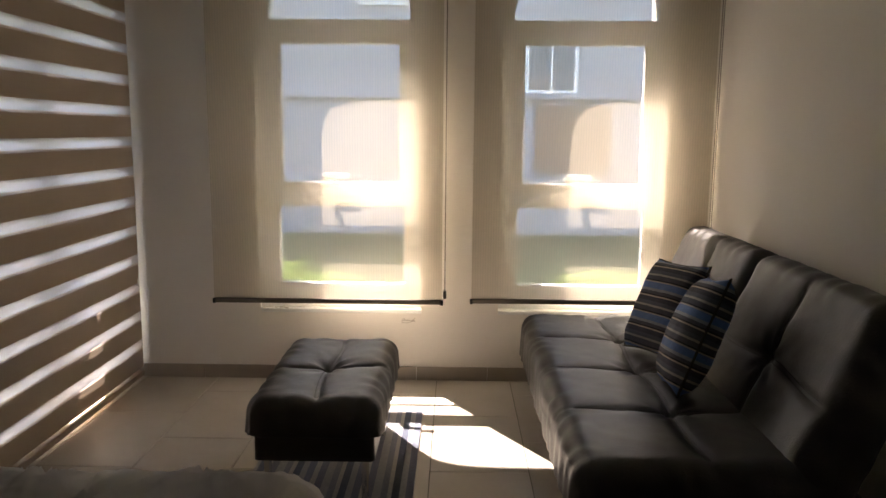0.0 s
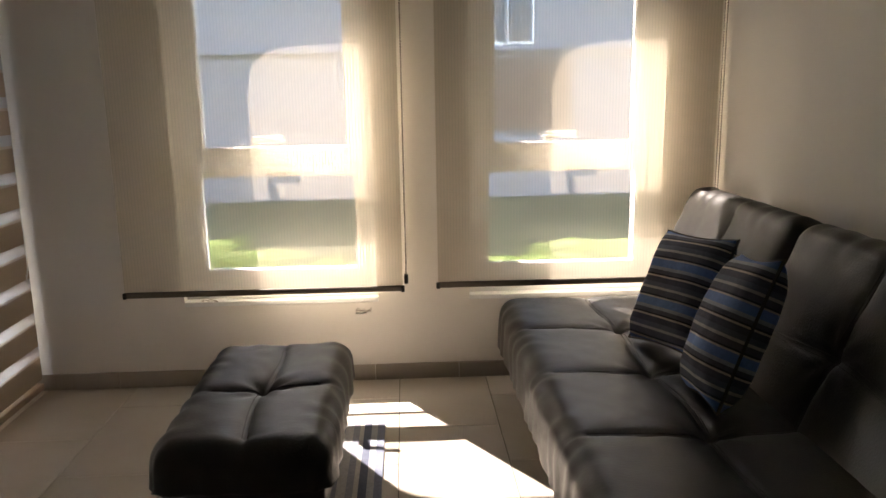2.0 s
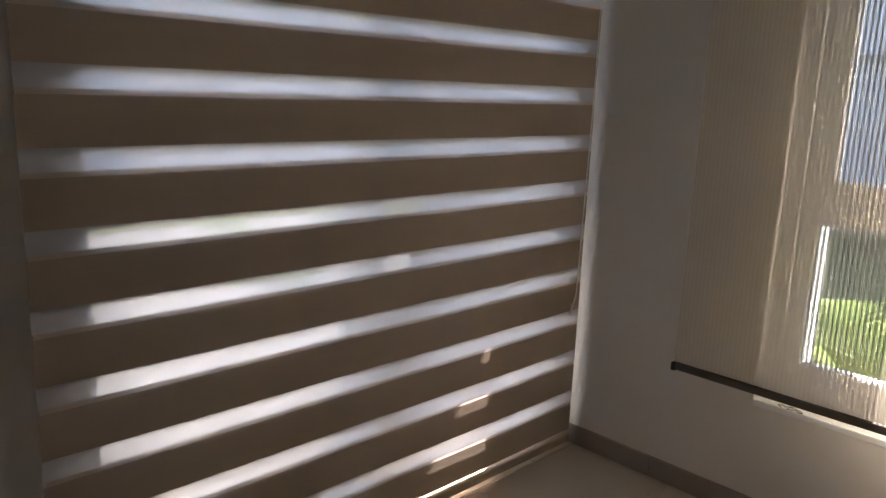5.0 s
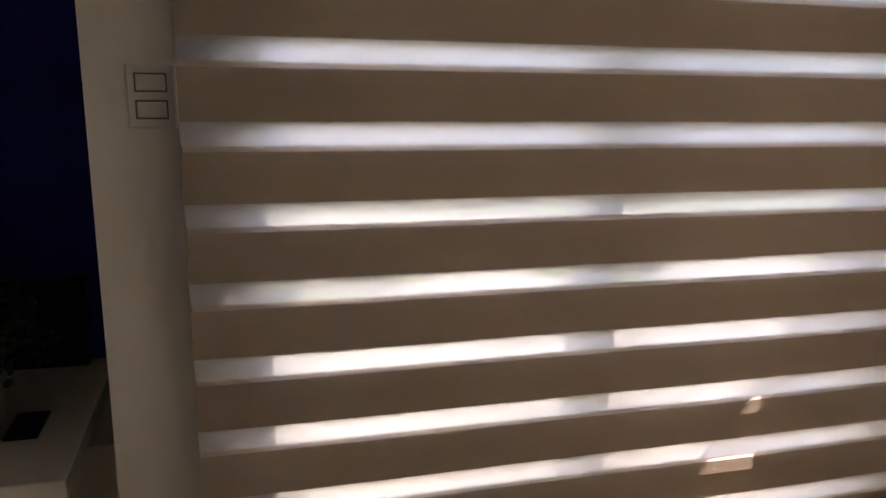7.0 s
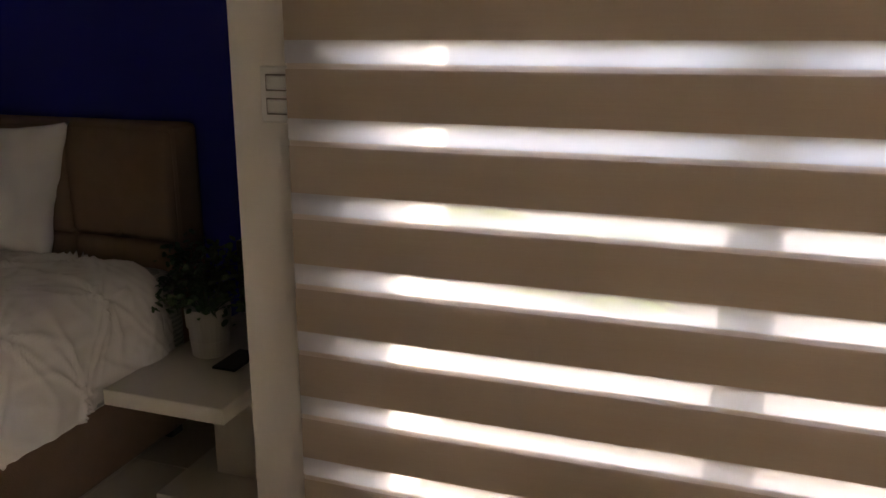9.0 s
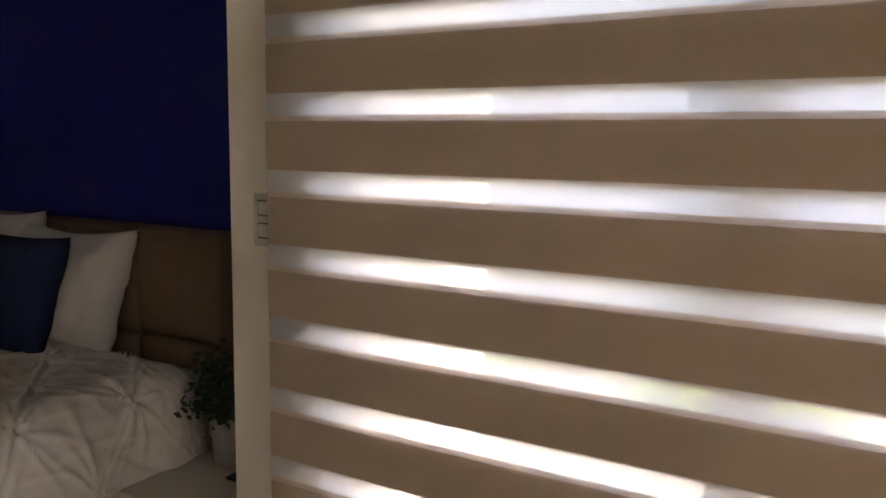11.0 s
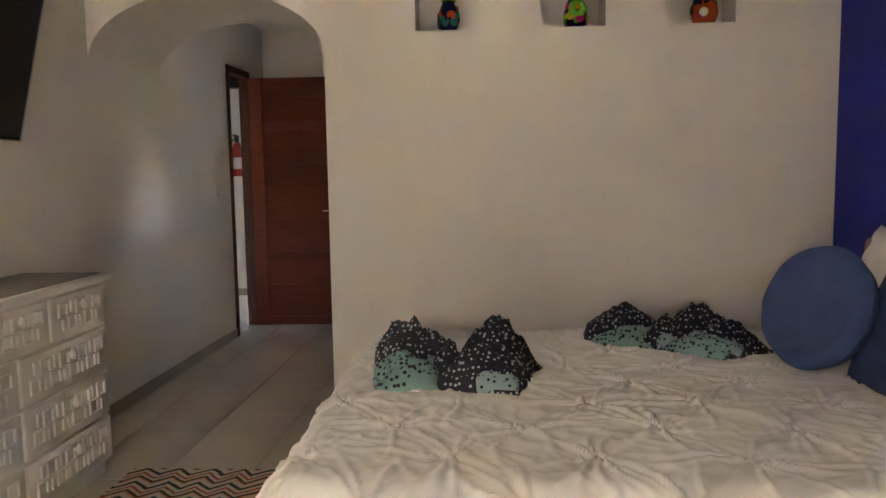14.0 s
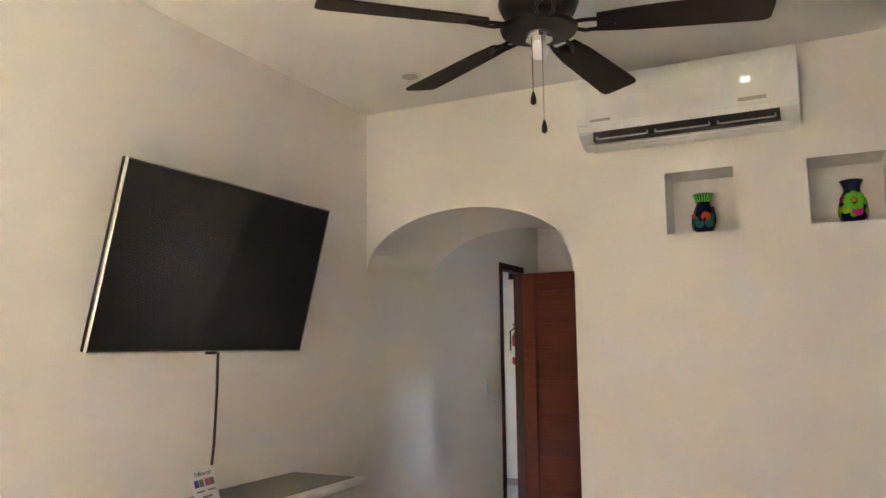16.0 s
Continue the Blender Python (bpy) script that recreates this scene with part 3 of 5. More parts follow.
def arched_window(name, u0, u1):
    e = base(name, pose(0, 0, 0), "white framed arched window with an opening lower sash", "window", kind="structure")
    y0, y1, g = YF + 0.045, YF + 0.115, YF + 0.08
    part("window_frame", frame_bars(u0, u1, SILL + 0.032, SPRING, 0.045, y0, y1), M_PVC, e)
    part("sill_profile", box(u0, u1, y0 - 0.004, y1 + 0.004, SILL + 0.003, SILL + 0.03, 0.003), M_PVC, e)
    lun = part("lunette", arch_ring(u0, u1, SPRING, RISE, 0.06, y0, y1), M_PVC, e)
    bm = bmesh.new()
    c, r, h = (u0 + u1) / 2, (u1 - u0) / 2 - 0.06, RISE - 0.06
    prism(bm, [(c - r * math.cos(math.pi * i / 28), SPRING + h * math.sin(math.pi * i / 28)) for i in range(29)], "y", g - 0.003, g + 0.003)
    p = part("pane", bm, M_GLASS, lun)
    p.visible_shadow = False
    up = part("upper_sash", frame_bars(u0 + 0.047, u1 - 0.047, 0.99, SPRING - 0.047, 0.075, y0 + 0.01, y1 - 0.01), M_PVC, e)
    p = part("pane", pane(u0 + 0.11, u1 - 0.11, 1.05, SPRING - 0.11, g), M_GLASS, up)
    p.visible_shadow = False
    lo = part("lower_sash", frame_bars(u0 + 0.047, u1 - 0.047, SILL + 0.079, 0.985, 0.05, y0 + 0.015, y1 - 0.005), M_PVC, e)
    p = part("pane", pane(u0 + 0.09, u1 - 0.09, SILL + 0.122, 0.94, g), M_GLASS, lo)
    p.visible_shadow = False
    bm = box(c - 0.09, c - 0.06, y0 - 0.02, y0 + 0.016, 1.055, 1.10, 0.004)
    box(c - 0.085, c + 0.05, y0 - 0.036, y0 - 0.018, 1.085, 1.115, 0.006, 2, bm)
    part("handle", bm, M_PLATE, e)
    part("window_sill", box(u0, u1, YF - 0.004, YF + DEEP - 0.01, SILL - 0.02, SILL + 0.002, 0.004), M_PVC, e)


arched_window("window_1", *W1)
arched_window("window_2", *W2)

# sliding glass door
e = base("door_2", pose(0, 0, 0), "white framed sliding glass door behind striped blinds", "glass door", kind="structure")
gx = XL - 0.1
part("door_frame", frame_bars(D0, D1, 0.0, DTOP, 0.05, gx - 0.06, gx + 0.06, "x"), M_PVC, e)
for a, b, dx in ((D0 + 0.052, 3.10, 0.025), (3.00, D1 - 0.052, -0.025)):
    s = part("sash", frame_bars(a, b, 0.052, DTOP - 0.052, 0.085, gx + dx - 0.02, gx + dx + 0.02, "x"), M_PVC, e)
    p = part("pane", pane(a + 0.08, b - 0.08, 0.13, DTOP - 0.13, gx + dx, "x"), M_GLASS, s)
    p.visible_shadow = False
part("lock", box(gx + 0.045, gx + 0.07, D0 + 0.075, D0 + 0.105, 0.9, 1.02, 0.008), M_DARKMETAL, e)
part("threshold", box(XL - THICK, XL, D0, D1, -0.03, 0.0), M_PVC, e)


# ---- blinds ----
def screen_blind(x0, x1, z0, label):
    y = 3.855
    e = base("roller_blind", pose((x0 + x1) / 2, y, z0), label, "blind", group="roller blinds at the arched windows")
    h = (x1 - x0) / 2
    top = 2.62 - z0
    bm = bmesh.new()
    n = 10
    vs = [[bm.verts.new((-h + 2 * h * i / n, 0.0015 * math.sin(i * 1.3 + j), 0.02 + (top - 0.02) * j / 8)) for i in range(n + 1)] for j in range(9)]
    for a, b in zip(vs, vs[1:]):
        for i in range(n):
            bm.faces.new((a[i], a[i + 1], b[i + 1], b[i]))
    part("cloth", bm, M_SCREENCLOTH, e, "beige translucent screen cloth")
    part("bottom_bar", box(-h, h, -0.008, 0.008, 0.0, 0.026, 0.006), M_BAR, e)
    for s in (-1, 1):
        part("end_cap", box(s * h - 0.008, s * h + 0.008, -0.011, 0.011, -0.003, 0.024, 0.004), M_BLACK, e)
    bm = lathe([(0.022, -h), (0.022, h)], 16)
    part("tube", bm, M_PLATE, e, at=pose(0, 0.0, top, 0, 90, 0))
    for s in (-1, 1):
        part("bracket", box(s * (h + 0.014) - 0.012, s * (h + 0.014) + 0.012, -0.03, YF - y - 0.002, top - 0.04, top + 0.04, 0.004), M_PLATE, e)
    chain = part("chain", bead_loop(top), M_BAR, e, at=pose(h + 0.016, 0.0, 0))
    part("chain_weight", box(-0.009, 0.009, -0.02, 0.02, 0.035, 0.075, 0.006), M_BLACK, chain)
    return e


def bead_loop(top):
    bm = bmesh.new()
    z = 0.07
    while z < top:
        for yy in (-0.014, 0.014):
            r = 0.0042
            v = [bm.verts.new((r * a, yy + r * b, z + r * c)) for a, b, c in ((1, 0, 0), (-1, 0, 0), (0, 1, 0), (0, -1, 0), (0, 0, 1), (0, 0, -1))]
            for q in ((0, 2, 4), (2, 1, 4), (1, 3, 4), (3, 0, 4), (2, 0, 5), (1, 2, 5), (3, 1, 5), (0, 3, 5)):
                bm.faces.new([v[k] for k in q])
        z += 0.0115
    for yy in (-0.014, 0.014):
        tube([(0, yy, 0.06), (0, yy, top)], 0.0012, 4, bm)
    return bm


screen_blind(-1.215, -0.020, 0.437, "beige screen roller blind lowered to the window sill")
screen_blind(0.135, 1.338, 0.447, "beige screen roller blind lowered beside the sofa")

# striped day-and-night blind over the glass door
ZX, ZY0, ZY1 = -1.628, 2.132, 3.905
PITCH, BAND, TOP0 = 0.1537, 0.098, 1.240
e = base("zebra_blind", pose(ZX, (ZY0 + ZY1) / 2, 0.03), "taupe and sheer striped day-night blind, lowered to the floor", "blind")
hy = (ZY1 - ZY0) / 2


def strip(z0, z1, dx, hw, sag, thick=0.0012):
    bm = bmesh.new()
    n = 12
    a = []
    for i in range(n + 1):
        y = -hw + 2 * hw * i / n
        s = sag * math.sin(i * 0.9)
        a.append((bm.verts.new((dx + s, y, z0)), bm.verts.new((dx + s, y, z1))))
    for p, q in zip(a, a[1:]):
        bm.faces.new((p[0], q[0], q[1], p[1]))
    return bm


for k in range(-7, 8):
    zt = TOP0 - k * PITCH - 0.03
    zb = zt - BAND
    if zb > 2.35:
        continue
    part("band", strip(max(0.02, zb), zt, 0.0, hy, 0.0015), M_BAND, e)
    part("band_edge", strip(zt, zt + 0.011, 0.0, hy - 0.004, 0.0015), M_EDGE, e, "lighter ribbed upper edge")
    part("rear_band", strip(max(0.02, zb - 0.010), zt + 0.004, -0.016, hy - 0.012, 0.001), M_BAND, e)
    if k < 7:
        part("sheer_strip", strip(zb - PITCH + BAND + 0.011, zb, 0.0, hy, 0.0015), M_SHEER, e, "sheer white strip")
part("bottom_bar", box(-0.035, 0.004, -hy, hy, -0.012, 0.018, 0.006), M_TAUPE, e)
part("headrail", box(-0.055, 0.03, -hy, hy, 2.36, 2.45, 0.01), M_PLATE, e)
part("cord", tube([(0.012, hy - 0.03, 2.36), (0.014, hy - 0.028, 1.2), (0.02, hy - 0.05, 0.56), (0.035, hy - 0.10, 0.50), (0.02, hy - 0.07, 0.53)], 0.0018, 5), M_PLATE, e)


# hairline plaster cracks under the sills
for cx, cz, k in ((-0.885, 0.398, 3), (-0.205, 0.335, 8)):
    rnd = random.Random(k)
    e = base("plaster_crack", pose(cx, YF, cz), "thin flaking plaster crack on the cream wall", "crack", group="cracks below the windows")
    for r in range(3):
        pts = [(-0.03 + 0.012 * i, -0.0015, rnd.uniform(-0.008, 0.008) - 0.006 * r) for i in range(7)]
        part("crack", tube(pts, 0.0016, 4), M_BASE, e)


# ---- sofa, ottoman, rug ----
def cell_relief(w, d, cx, cy, bulge, tuft, seed, at=0.0):
    """Padding drawn in along its inner seams, with a deep button where they cross."""
    lines_x = [-w / 2 + w * i / cx for i in range(1, cx)]
    lines_y = [-d / 2 + d * j / cy for j in range(1, cy)]

    def f(px, py):
        bx, by = px + 0.012 * math.sin(py * 9 + seed), py + 0.014 * math.sin(px * 8 + seed)
        du = min([abs(bx - x) for x in lines_x] or [9.0])
        dv = min([abs(by - y) for y in lines_y] or [9.0])
        over = max(abs(px) - w / 2, abs(py) - d / 2) + 0.06
        fade = 1.0 if over <= 0 else math.exp(-over / 0.05)
        h = bulge * (1 - fade + fade * (1 - math.exp(-du / 0.035)) * (1 - math.exp(-dv / 0.035)))
        h -= 0.0045 * fade * (math.exp(-(du / 0.008) ** 2) + math.exp(-(dv / 0.008) ** 2))
        if lines_x and lines_y:
            x = min(lines_x, key=lambda q: abs(bx - q))
            y = min(lines_y, key=lambda q: abs(by - q))
            dx, dy = bx - x, by - y
            r = math.hypot(dx, dy)
            h -= tuft * math.exp(-r / 0.032)
            th = math.atan2(dy, dx)
            ph = 3 * noise.noise(Vector((x * 7, y * 7, seed)))
            h += 0.0045 * math.sin(7 * th + ph + 9 * r) * min(1.0, r / 0.03) * math.exp(-((r - 0.05) / 0.05) ** 2)
        edge = max(abs(px) - w / 2, abs(py) - d / 2) + 0.10
        if edge > 0:
            s = py if abs(px) - w / 2 > abs(py) - d / 2 else px
            h += 0.003 * min(1.0, edge / 0.1) * math.sin(s * 55 + 5 * noise.noise(Vector((px * 5, py * 5, seed))))
        h += 0.004 * noise.noise(Vector((px * 6 + seed, py * 6, seed))) + 0.0012 * noise.noise(Vector((px * 30 + seed, py * 18, seed)))
        return h
    return f


SY0, SY1, SX0 = 1.98, 3.80, 0.40
e = base("sofa", pose(0, 0, 0), "dark brown leather tufted sofa bed against the wall", "sofa")
sw, sl = 0.755, SY1 - SY0
seat = part("seat", padded(sw, sl, 0.19, 0.06, 0.014, cell_relief(sw, sl, 2, 4, 0.013, 0.026, 1.0), 0.02), M_LEATHER, e, smooth=True, at=pose(SX0 + sw / 2, (SY0 + SY1) / 2, 0.405))
part("base_frame", box(SX0 + 0.05, 1.30, SY0 + 0.03, SY1 - 0.03, 0.13, 0.25, 0.02), M_LEATHER, e)
bl = sl / 2
backs = []
for k in range(2):
    yc = SY0 + bl * (k + 0.5)
    back = part("backrest", padded(0.67, bl - 0.01, 0.17, 0.065, 0.014, cell_relief(0.67, bl - 0.01, 2, 2, 0.012, 0.022, 5.0 + k), 0.0), M_LEATHER, e, smooth=True,
                at=pose(1.095, yc, 0.585, 0, -66, 0))
    backs.append(back)
for x, y in ((SX0 + 0.14, SY0 + 0.15), (SX0 + 0.14, SY1 - 0.15), (1.2, SY0 + 0.15), (1.2, SY1 - 0.15)):
    part("leg", lathe([(0.016, 0.0), (0.022, 0.13)], 12), M_STEEL, e, at=pose(x, y, 0))


def seams(parent, w, d, cx, cy, shape):
    """Twin rows of stitching beside each seam."""
    f = cell_relief(w, d, cx, cy, *shape)
    bm = bmesh.new()
    seed = shape[2]
    for i in range(1, cx):
        x = -w / 2 + w * i / cx
        for o in (-0.007, 0.007):
            tube([(x + o - 0.012 * math.sin(y * 9 + seed), y, f(x + o - 0.012 * math.sin(y * 9 + seed), y) + 0.0008) for y in np.linspace(-d / 2 + 0.06, d / 2 - 0.06, 120)], 0.0014, 4, bm)
    for j in range(1, cy):
        y = -d / 2 + d * j / cy
        for o in (-0.007, 0.007):
            tube([(x, y + o - 0.014 * math.sin(x * 8 + seed), f(x, y + o - 0.014 * math.sin(x * 8 + seed)) + 0.0008) for x in np.linspace(-w / 2 + 0.06, w / 2 - 0.06, 60)], 0.0014, 4, bm)
    part("stitching", bm, M_STITCH, parent)


seams(seat, sw, sl, 2, 4, (0.013, 0.026, 1.0))
for k, back in enumerate(backs):
    seams(back, 0.67, bl - 0.01, 2, 2, (0.012, 0.022, 5.0 + k))


def scatter_cushion(at, w, h, label):
    e = base("striped_cushion", at, label, "cushion", group="cushions on the sofa")
    part("cover", pillow(w, h, 0.16, 24, 0.07, at.translation.y, 0.008), M_STRIPE, e, smooth=True)
    pts = []
    for i in range(81):
        a = i / 80 * 4
        s, f = int(a) % 4, a - int(a)
        u, v = ((-1 + 2 * f, -1), (1, -1 + 2 * f), (1 - 2 * f, 1), (-1, 1 - 2 * f))[s]
        pts.append((u * w / 2 * (1 - 0.07 * (1 - v * v) * abs(u)), v * h / 2 * (1 - 0.07 * (1 - u * u) * abs(v)), 0))
    part("piping", tube(pts, 0.005, 6), M_STITCH, e)


scatter_cushion(pose(0.93, 3.08, 0.615, 0, -64, 20) @ pose(0, 0, 0, 0, 0, 4), 0.41, 0.33, "blue and beige striped square cushion leaning on the sofa back")
scatter_cushion(pose(0.91, 2.63, 0.625, 0, -68, -10) @ pose(0, 0, 0, 0, 0, 10), 0.44, 0.32, "blue and grey striped cushion with piping, leaning forward")

e = base("ottoman", pose(-0.43, 2.80, 0.012), "dark brown leather tufted ottoman on chrome legs", "ottoman")
pad = part("cushion", padded(0.437, 0.80, 0.115, 0.05, 0.009, cell_relief(0.437, 0.80, 2, 2, 0.017, 0.028, 9.0), 0.05), M_LEATHER, e, smooth=True, at=pose(0, 0, 0.415))
seams(pad, 0.437, 0.80, 2, 2, (0.017, 0.028, 9.0))
part("box", padded(0.415, 0.775, 0.14, 0.02, 0.03, lambda a, b: 0.0015 * noise.noise(Vector((a * 12, b * 12, 0)))), M_LEATHER, e, smooth=True, at=pose(0, 0, 0.345))
part("welt", tube([(-0.215, -0.39, 0.332), (0.215, -0.39, 0.332), (0.215, 0.39, 0.332), (-0.215, 0.39, 0.332), (-0.215, -0.39, 0.332)], 0.005, 6), M_LEATHER, e)
for x in (-0.17, 0.17):
    for y in (-0.34, 0.34):
        part("leg", lathe([(0.012, 0.0), (0.014, 0.195)], 12), M_STEEL, e, at=pose(x, y, 0))


def rug(name, x0, x1, y0, y1, mat, label, fringe):
    e = base(name, pose((x0 + x1) / 2, (y0 + y1) / 2, 0.0), label, "rug")
    w, d = (x1 - x0) / 2, (y1 - y0) / 2
    bm = bmesh.new()
    n, m = 30, 50
    v = [[bm.verts.new((-w + 2 * w * i / n + 0.004 * noise.noise(Vector((j * 0.3, 1, 0))), -d + 2 * d * j / m, 0.006 + 0.003 * (1 + noise.noise(Vector((i * 0.35, j * 0.35, 2)))))) for i in range(n + 1)] for j in range(m + 1)]
    for a, b in zip(v, v[1:]):
        for i in range(n):
            bm.faces.new((a[i], a[i + 1], b[i + 1], b[i]))
    r = bmesh.ops.extrude_face_region(bm, geom=bm.faces[:])
    for q in r["geom"]:
        if isinstance(q, bmesh.types.BMVert):
            q.co.z = 0.001
    part("weave", bm, mat, e)
    if fringe:
        bm = bmesh.new()
        for k in range(70):
            x = -w + 2 * w * (k + 0.5) / 70
            box(x - 0.002, x + 0.002, d, d + 0.028, 0.001, 0.004, bm=bm)
        part("fringe", bm, M_DUVET, e)
    return e


rug("striped_rug", -0.74, -0.10, 2.15, 3.44, M_RUG, "grey and blue striped flat-woven rug under the ottoman", False)
rug("zigzag_rug", 0.02, 0.90, -0.30, 1.25, M_ZIGZAG, "cream, black and red zigzag woven rug beside the bed", False)


# ---- bed ----
BX0, BX1, BY0, BY1, BZ = -2.10, -0.23, -0.24, 1.43, 0.655
e = base("bed", pose(0, 0, 0), "brown upholstered bed frame with a tall headboard", "bed")
bm = box(-2.40, -2.25, -0.27, 1.36, 0.03, 1.045, 0.025, 3)
head = part("headboard", bm, M_UPHOL, e, smooth=False)
tw, th = 1.63 / 4, 0.36
for j in range(2):
    for i in range(4):
        part("panel", padded(th - 0.004, tw - 0.004, 0.03, 0.02, 0.02, lambda a, b: 0.012 * (1 - (2 * a / 0.36) ** 2) * (1 - (2 * b / 0.42) ** 2) if abs(a) < 0.18 and abs(b) < 0.21 else 0.0, bottom=False),
             M_UPHOL, head, smooth=True, at=pose(-2.225, -0.27 + tw * (i + 0.5), 1.03 - th * (j + 0.5), 0, 90, 0))
        part("button", lathe([(0.012, 0), (0.010, 0.006), (0.002, 0.009)], 10), M_UPHOL, head, at=pose(-2.217, -0.27 + tw * (i + 0.5), 1.03 - th * (j + 1) + 0.02, 0, 90, 0))
part("side_rail", box(-2.25, -0.32, 1.29, 1.36, 0.04, 0.33, 0.02, 3), M_UPHOL, e)
part("side_rail", box(-2.25, -0.32, -0.22, -0.15, 0.04, 0.33, 0.02, 3), M_UPHOL, e)
part("foot_rail", box(-0.34, -0.27, -0.22, 1.36, 0.04, 0.33, 0.02, 3), M_UPHOL, e)
for x in (-2.2, -0.36):
    for y in (-0.12, 1.30):
        part("leg", box(x - 0.03, x + 0.03, y - 0.03, y + 0.03, 0.0, 0.05, 0.005), M_BLACK, e)
part("slat_base", box(-2.24, -0.35, -0.14, 1.32, 0.26, 0.30), M_BLACK, e)

mat_ob = tagged(link("mattress", padded(1.90, 1.62, 0.30, 0.07, 0.05, lambda a, b: 0.0), M_SHEET, smooth=True, at=pose(-1.28, 0.59, 0.60)), "ribbed white and grey sheeted mattress on the bed", "mattress")


def duvet_relief(seed):
    sp = 0.34
    rnd = random.Random(seed)
    jit = {}
    def pin(i, j):
        if (i, j) not in jit:
            jit[(i, j)] = (0.0, 0.0, rnd.uniform(0, 6.28))
        a, b, c = jit[(i, j)]
        return (i + 0.5 * (j % 2)) * sp + a, j * sp * 0.62 + b, c
    def f(px, py):
        h = 0.0
        wx = px
        px += 0.022 * noise.noise(Vector((px * 3.1, py * 3.1, 4.0)))
        py += 0.022 * noise.noise(Vector((wx * 3.1, py * 3.1, 9.0)))
        j0 = round(py / (sp * 0.62))
        best = 9.0
        for j in range(j0 - 2, j0 + 3):
            i0 = round(px / sp - 0.5 * (j % 2))
            for i in range(i0 - 1, i0 + 2):
                x, y, ph = pin(i, j)
                dx, dy = px - x, py - y
                r = math.hypot(dx, dy)
                best = min(best, r)
                if r < 0.30:
                    th = math.atan2(dy, dx) + 0.35 * noise.noise(Vector((px * 6, py * 6, ph)))
                    ray = max(0.0, math.cos(2.5 * th + ph)) ** 40 + 0.8 * max(0.0, math.cos(3.5 * th + 2.3 * ph)) ** 60 + 0.7 * max(0.0, math.cos(2.0 * th - ph)) ** 90
                    h += 0.026 * ray * min(1.0, r / 0.015) * math.exp(-r / 0.10) - 0.006 * math.exp(-(r / 0.014) ** 2)
        h += 0.007 * min(1.0, best / 0.10)
        s_, t_ = px / sp, py / (1.24 * sp)
        for q in (s_ + t_, s_ - t_):
            side = (q - round(q)) * sp * 0.78
            h += (0.011 * math.exp(-((side - 0.004) / 0.006) ** 2) - 0.004 * math.exp(-((side + 0.008) / 0.008) ** 2)) * (0.2 + 0.9 * math.exp(-best / 0.06))
        w = Vector((px * 3 + 1.2 * noise.noise(Vector((px * 2, py * 2, 1))), py * 3, seed))
        h += 0.007 * noise.noise(w) + 0.004 * (1 - abs(noise.noise(w * 2.3))) ** 3 + 0.004 * (1 - abs(noise.noise(w * 5 + Vector((7, 3, 1))))) ** 4
        return h
    return f


duv = duvet_relief(3)
DW, DD = BX1 - BX0 + 0.02, BY1 - BY0 + 0.05


def duvet_h(px, py):
    over = max(abs(px) - (DW / 2 - 0.1), abs(py) - (DD / 2 - 0.1), 0.0)
    s = px if abs(py) > abs(px) * 0.7 else py
    return duv(px, py) + 0.03 * over / 0.4 * math.sin(s * 13 + 2.5 * noise.noise(Vector((s * 3, 0, 0)))) + 0.012 * over


bm = padded(DW, DD, 0.285, 0.12, 0.0075, duvet_h, 0.18, bottom=False)
d = tagged(link("comforter", bm, M_DUVET, smooth=True, at=pose((BX0 + BX1) / 2 + 0.02, (BY0 + BY1) / 2, BZ)), "white pinch-pleated cotton comforter spread over the bed", "comforter")
d.modifiers.new("thickness", "SOLIDIFY").thickness = 0.012


def bed_pillow(at, w, h, t, mat, label, seed, wr=0.014, pinch=0.15):
    return tagged(link("pillow", pillow(w, h, t, 30, pinch, seed, wr), mat, smooth=True, at=at), label, "pillow", group="pillows on the bed")


bed_pillow(pose(-2.08, 0.765, 0.838, 0, 70, 4), 0.46, 0.57, 0.20, M_PILLOW, "white cotton pillow standing against the headboard", 1, 0.03)
bed_pillow(pose(-2.11, 0.24, 0.875, 0, 72, -3), 0.46, 0.62, 0.17, M_PILLOW, "white cotton pillow behind the navy cushion", 2, 0.03)
bed_pillow(pose(-1.925, 0.705, 0.832, 0, 70, 8), 0.42, 0.40, 0.13, M_NAVY, "navy blue square cushion standing on the bed", 3, 0.010, 0.06)
bm = bmesh.new()
n = 48
for sgn in (1, -1):
    rings = [[bm.verts.new((0, 0, sgn * 0.055))]]
    for k in range(1, 13):
        r = k / 12
        rings.append([bm.verts.new((0.205 * r * math.cos(a), 0.205 * r * math.sin(a), sgn * (0.055 * (1 - 0.25 * r ** 2) if r < 0.95 else 0.035 * (1 - (r - 0.95) / 0.05)) + 0.006 * math.sin(9 * a + 2 * k) * r * (1 - r) * 3 + 0.005 * noise.noise(Vector((r * 4 * math.cos(a), r * 4 * math.sin(a), sgn))))) for a in [2 * math.pi * i / n for i in range(n)]])
    for i in range(n):
        bm.faces.new((rings[0][0], rings[1][i], rings[1][(i + 1) % n]))
    for a, b in zip(rings[1:], rings[2:]):
        for i in range(n):
            bm.faces.new((a[i], b[i], b[(i + 1) % n], a[(i + 1) % n]))
bmesh.ops.remove_doubles(bm, verts=bm.verts[:], dist=0.0005)
tagged(link("round_cushion", bm, M_DENIM, smooth=True, at=pose(-1.755, 0.455, 0.872, 0, 70, 22)), "faded blue round cushion propped on the bed", "cushion", group="pillows on the bed")


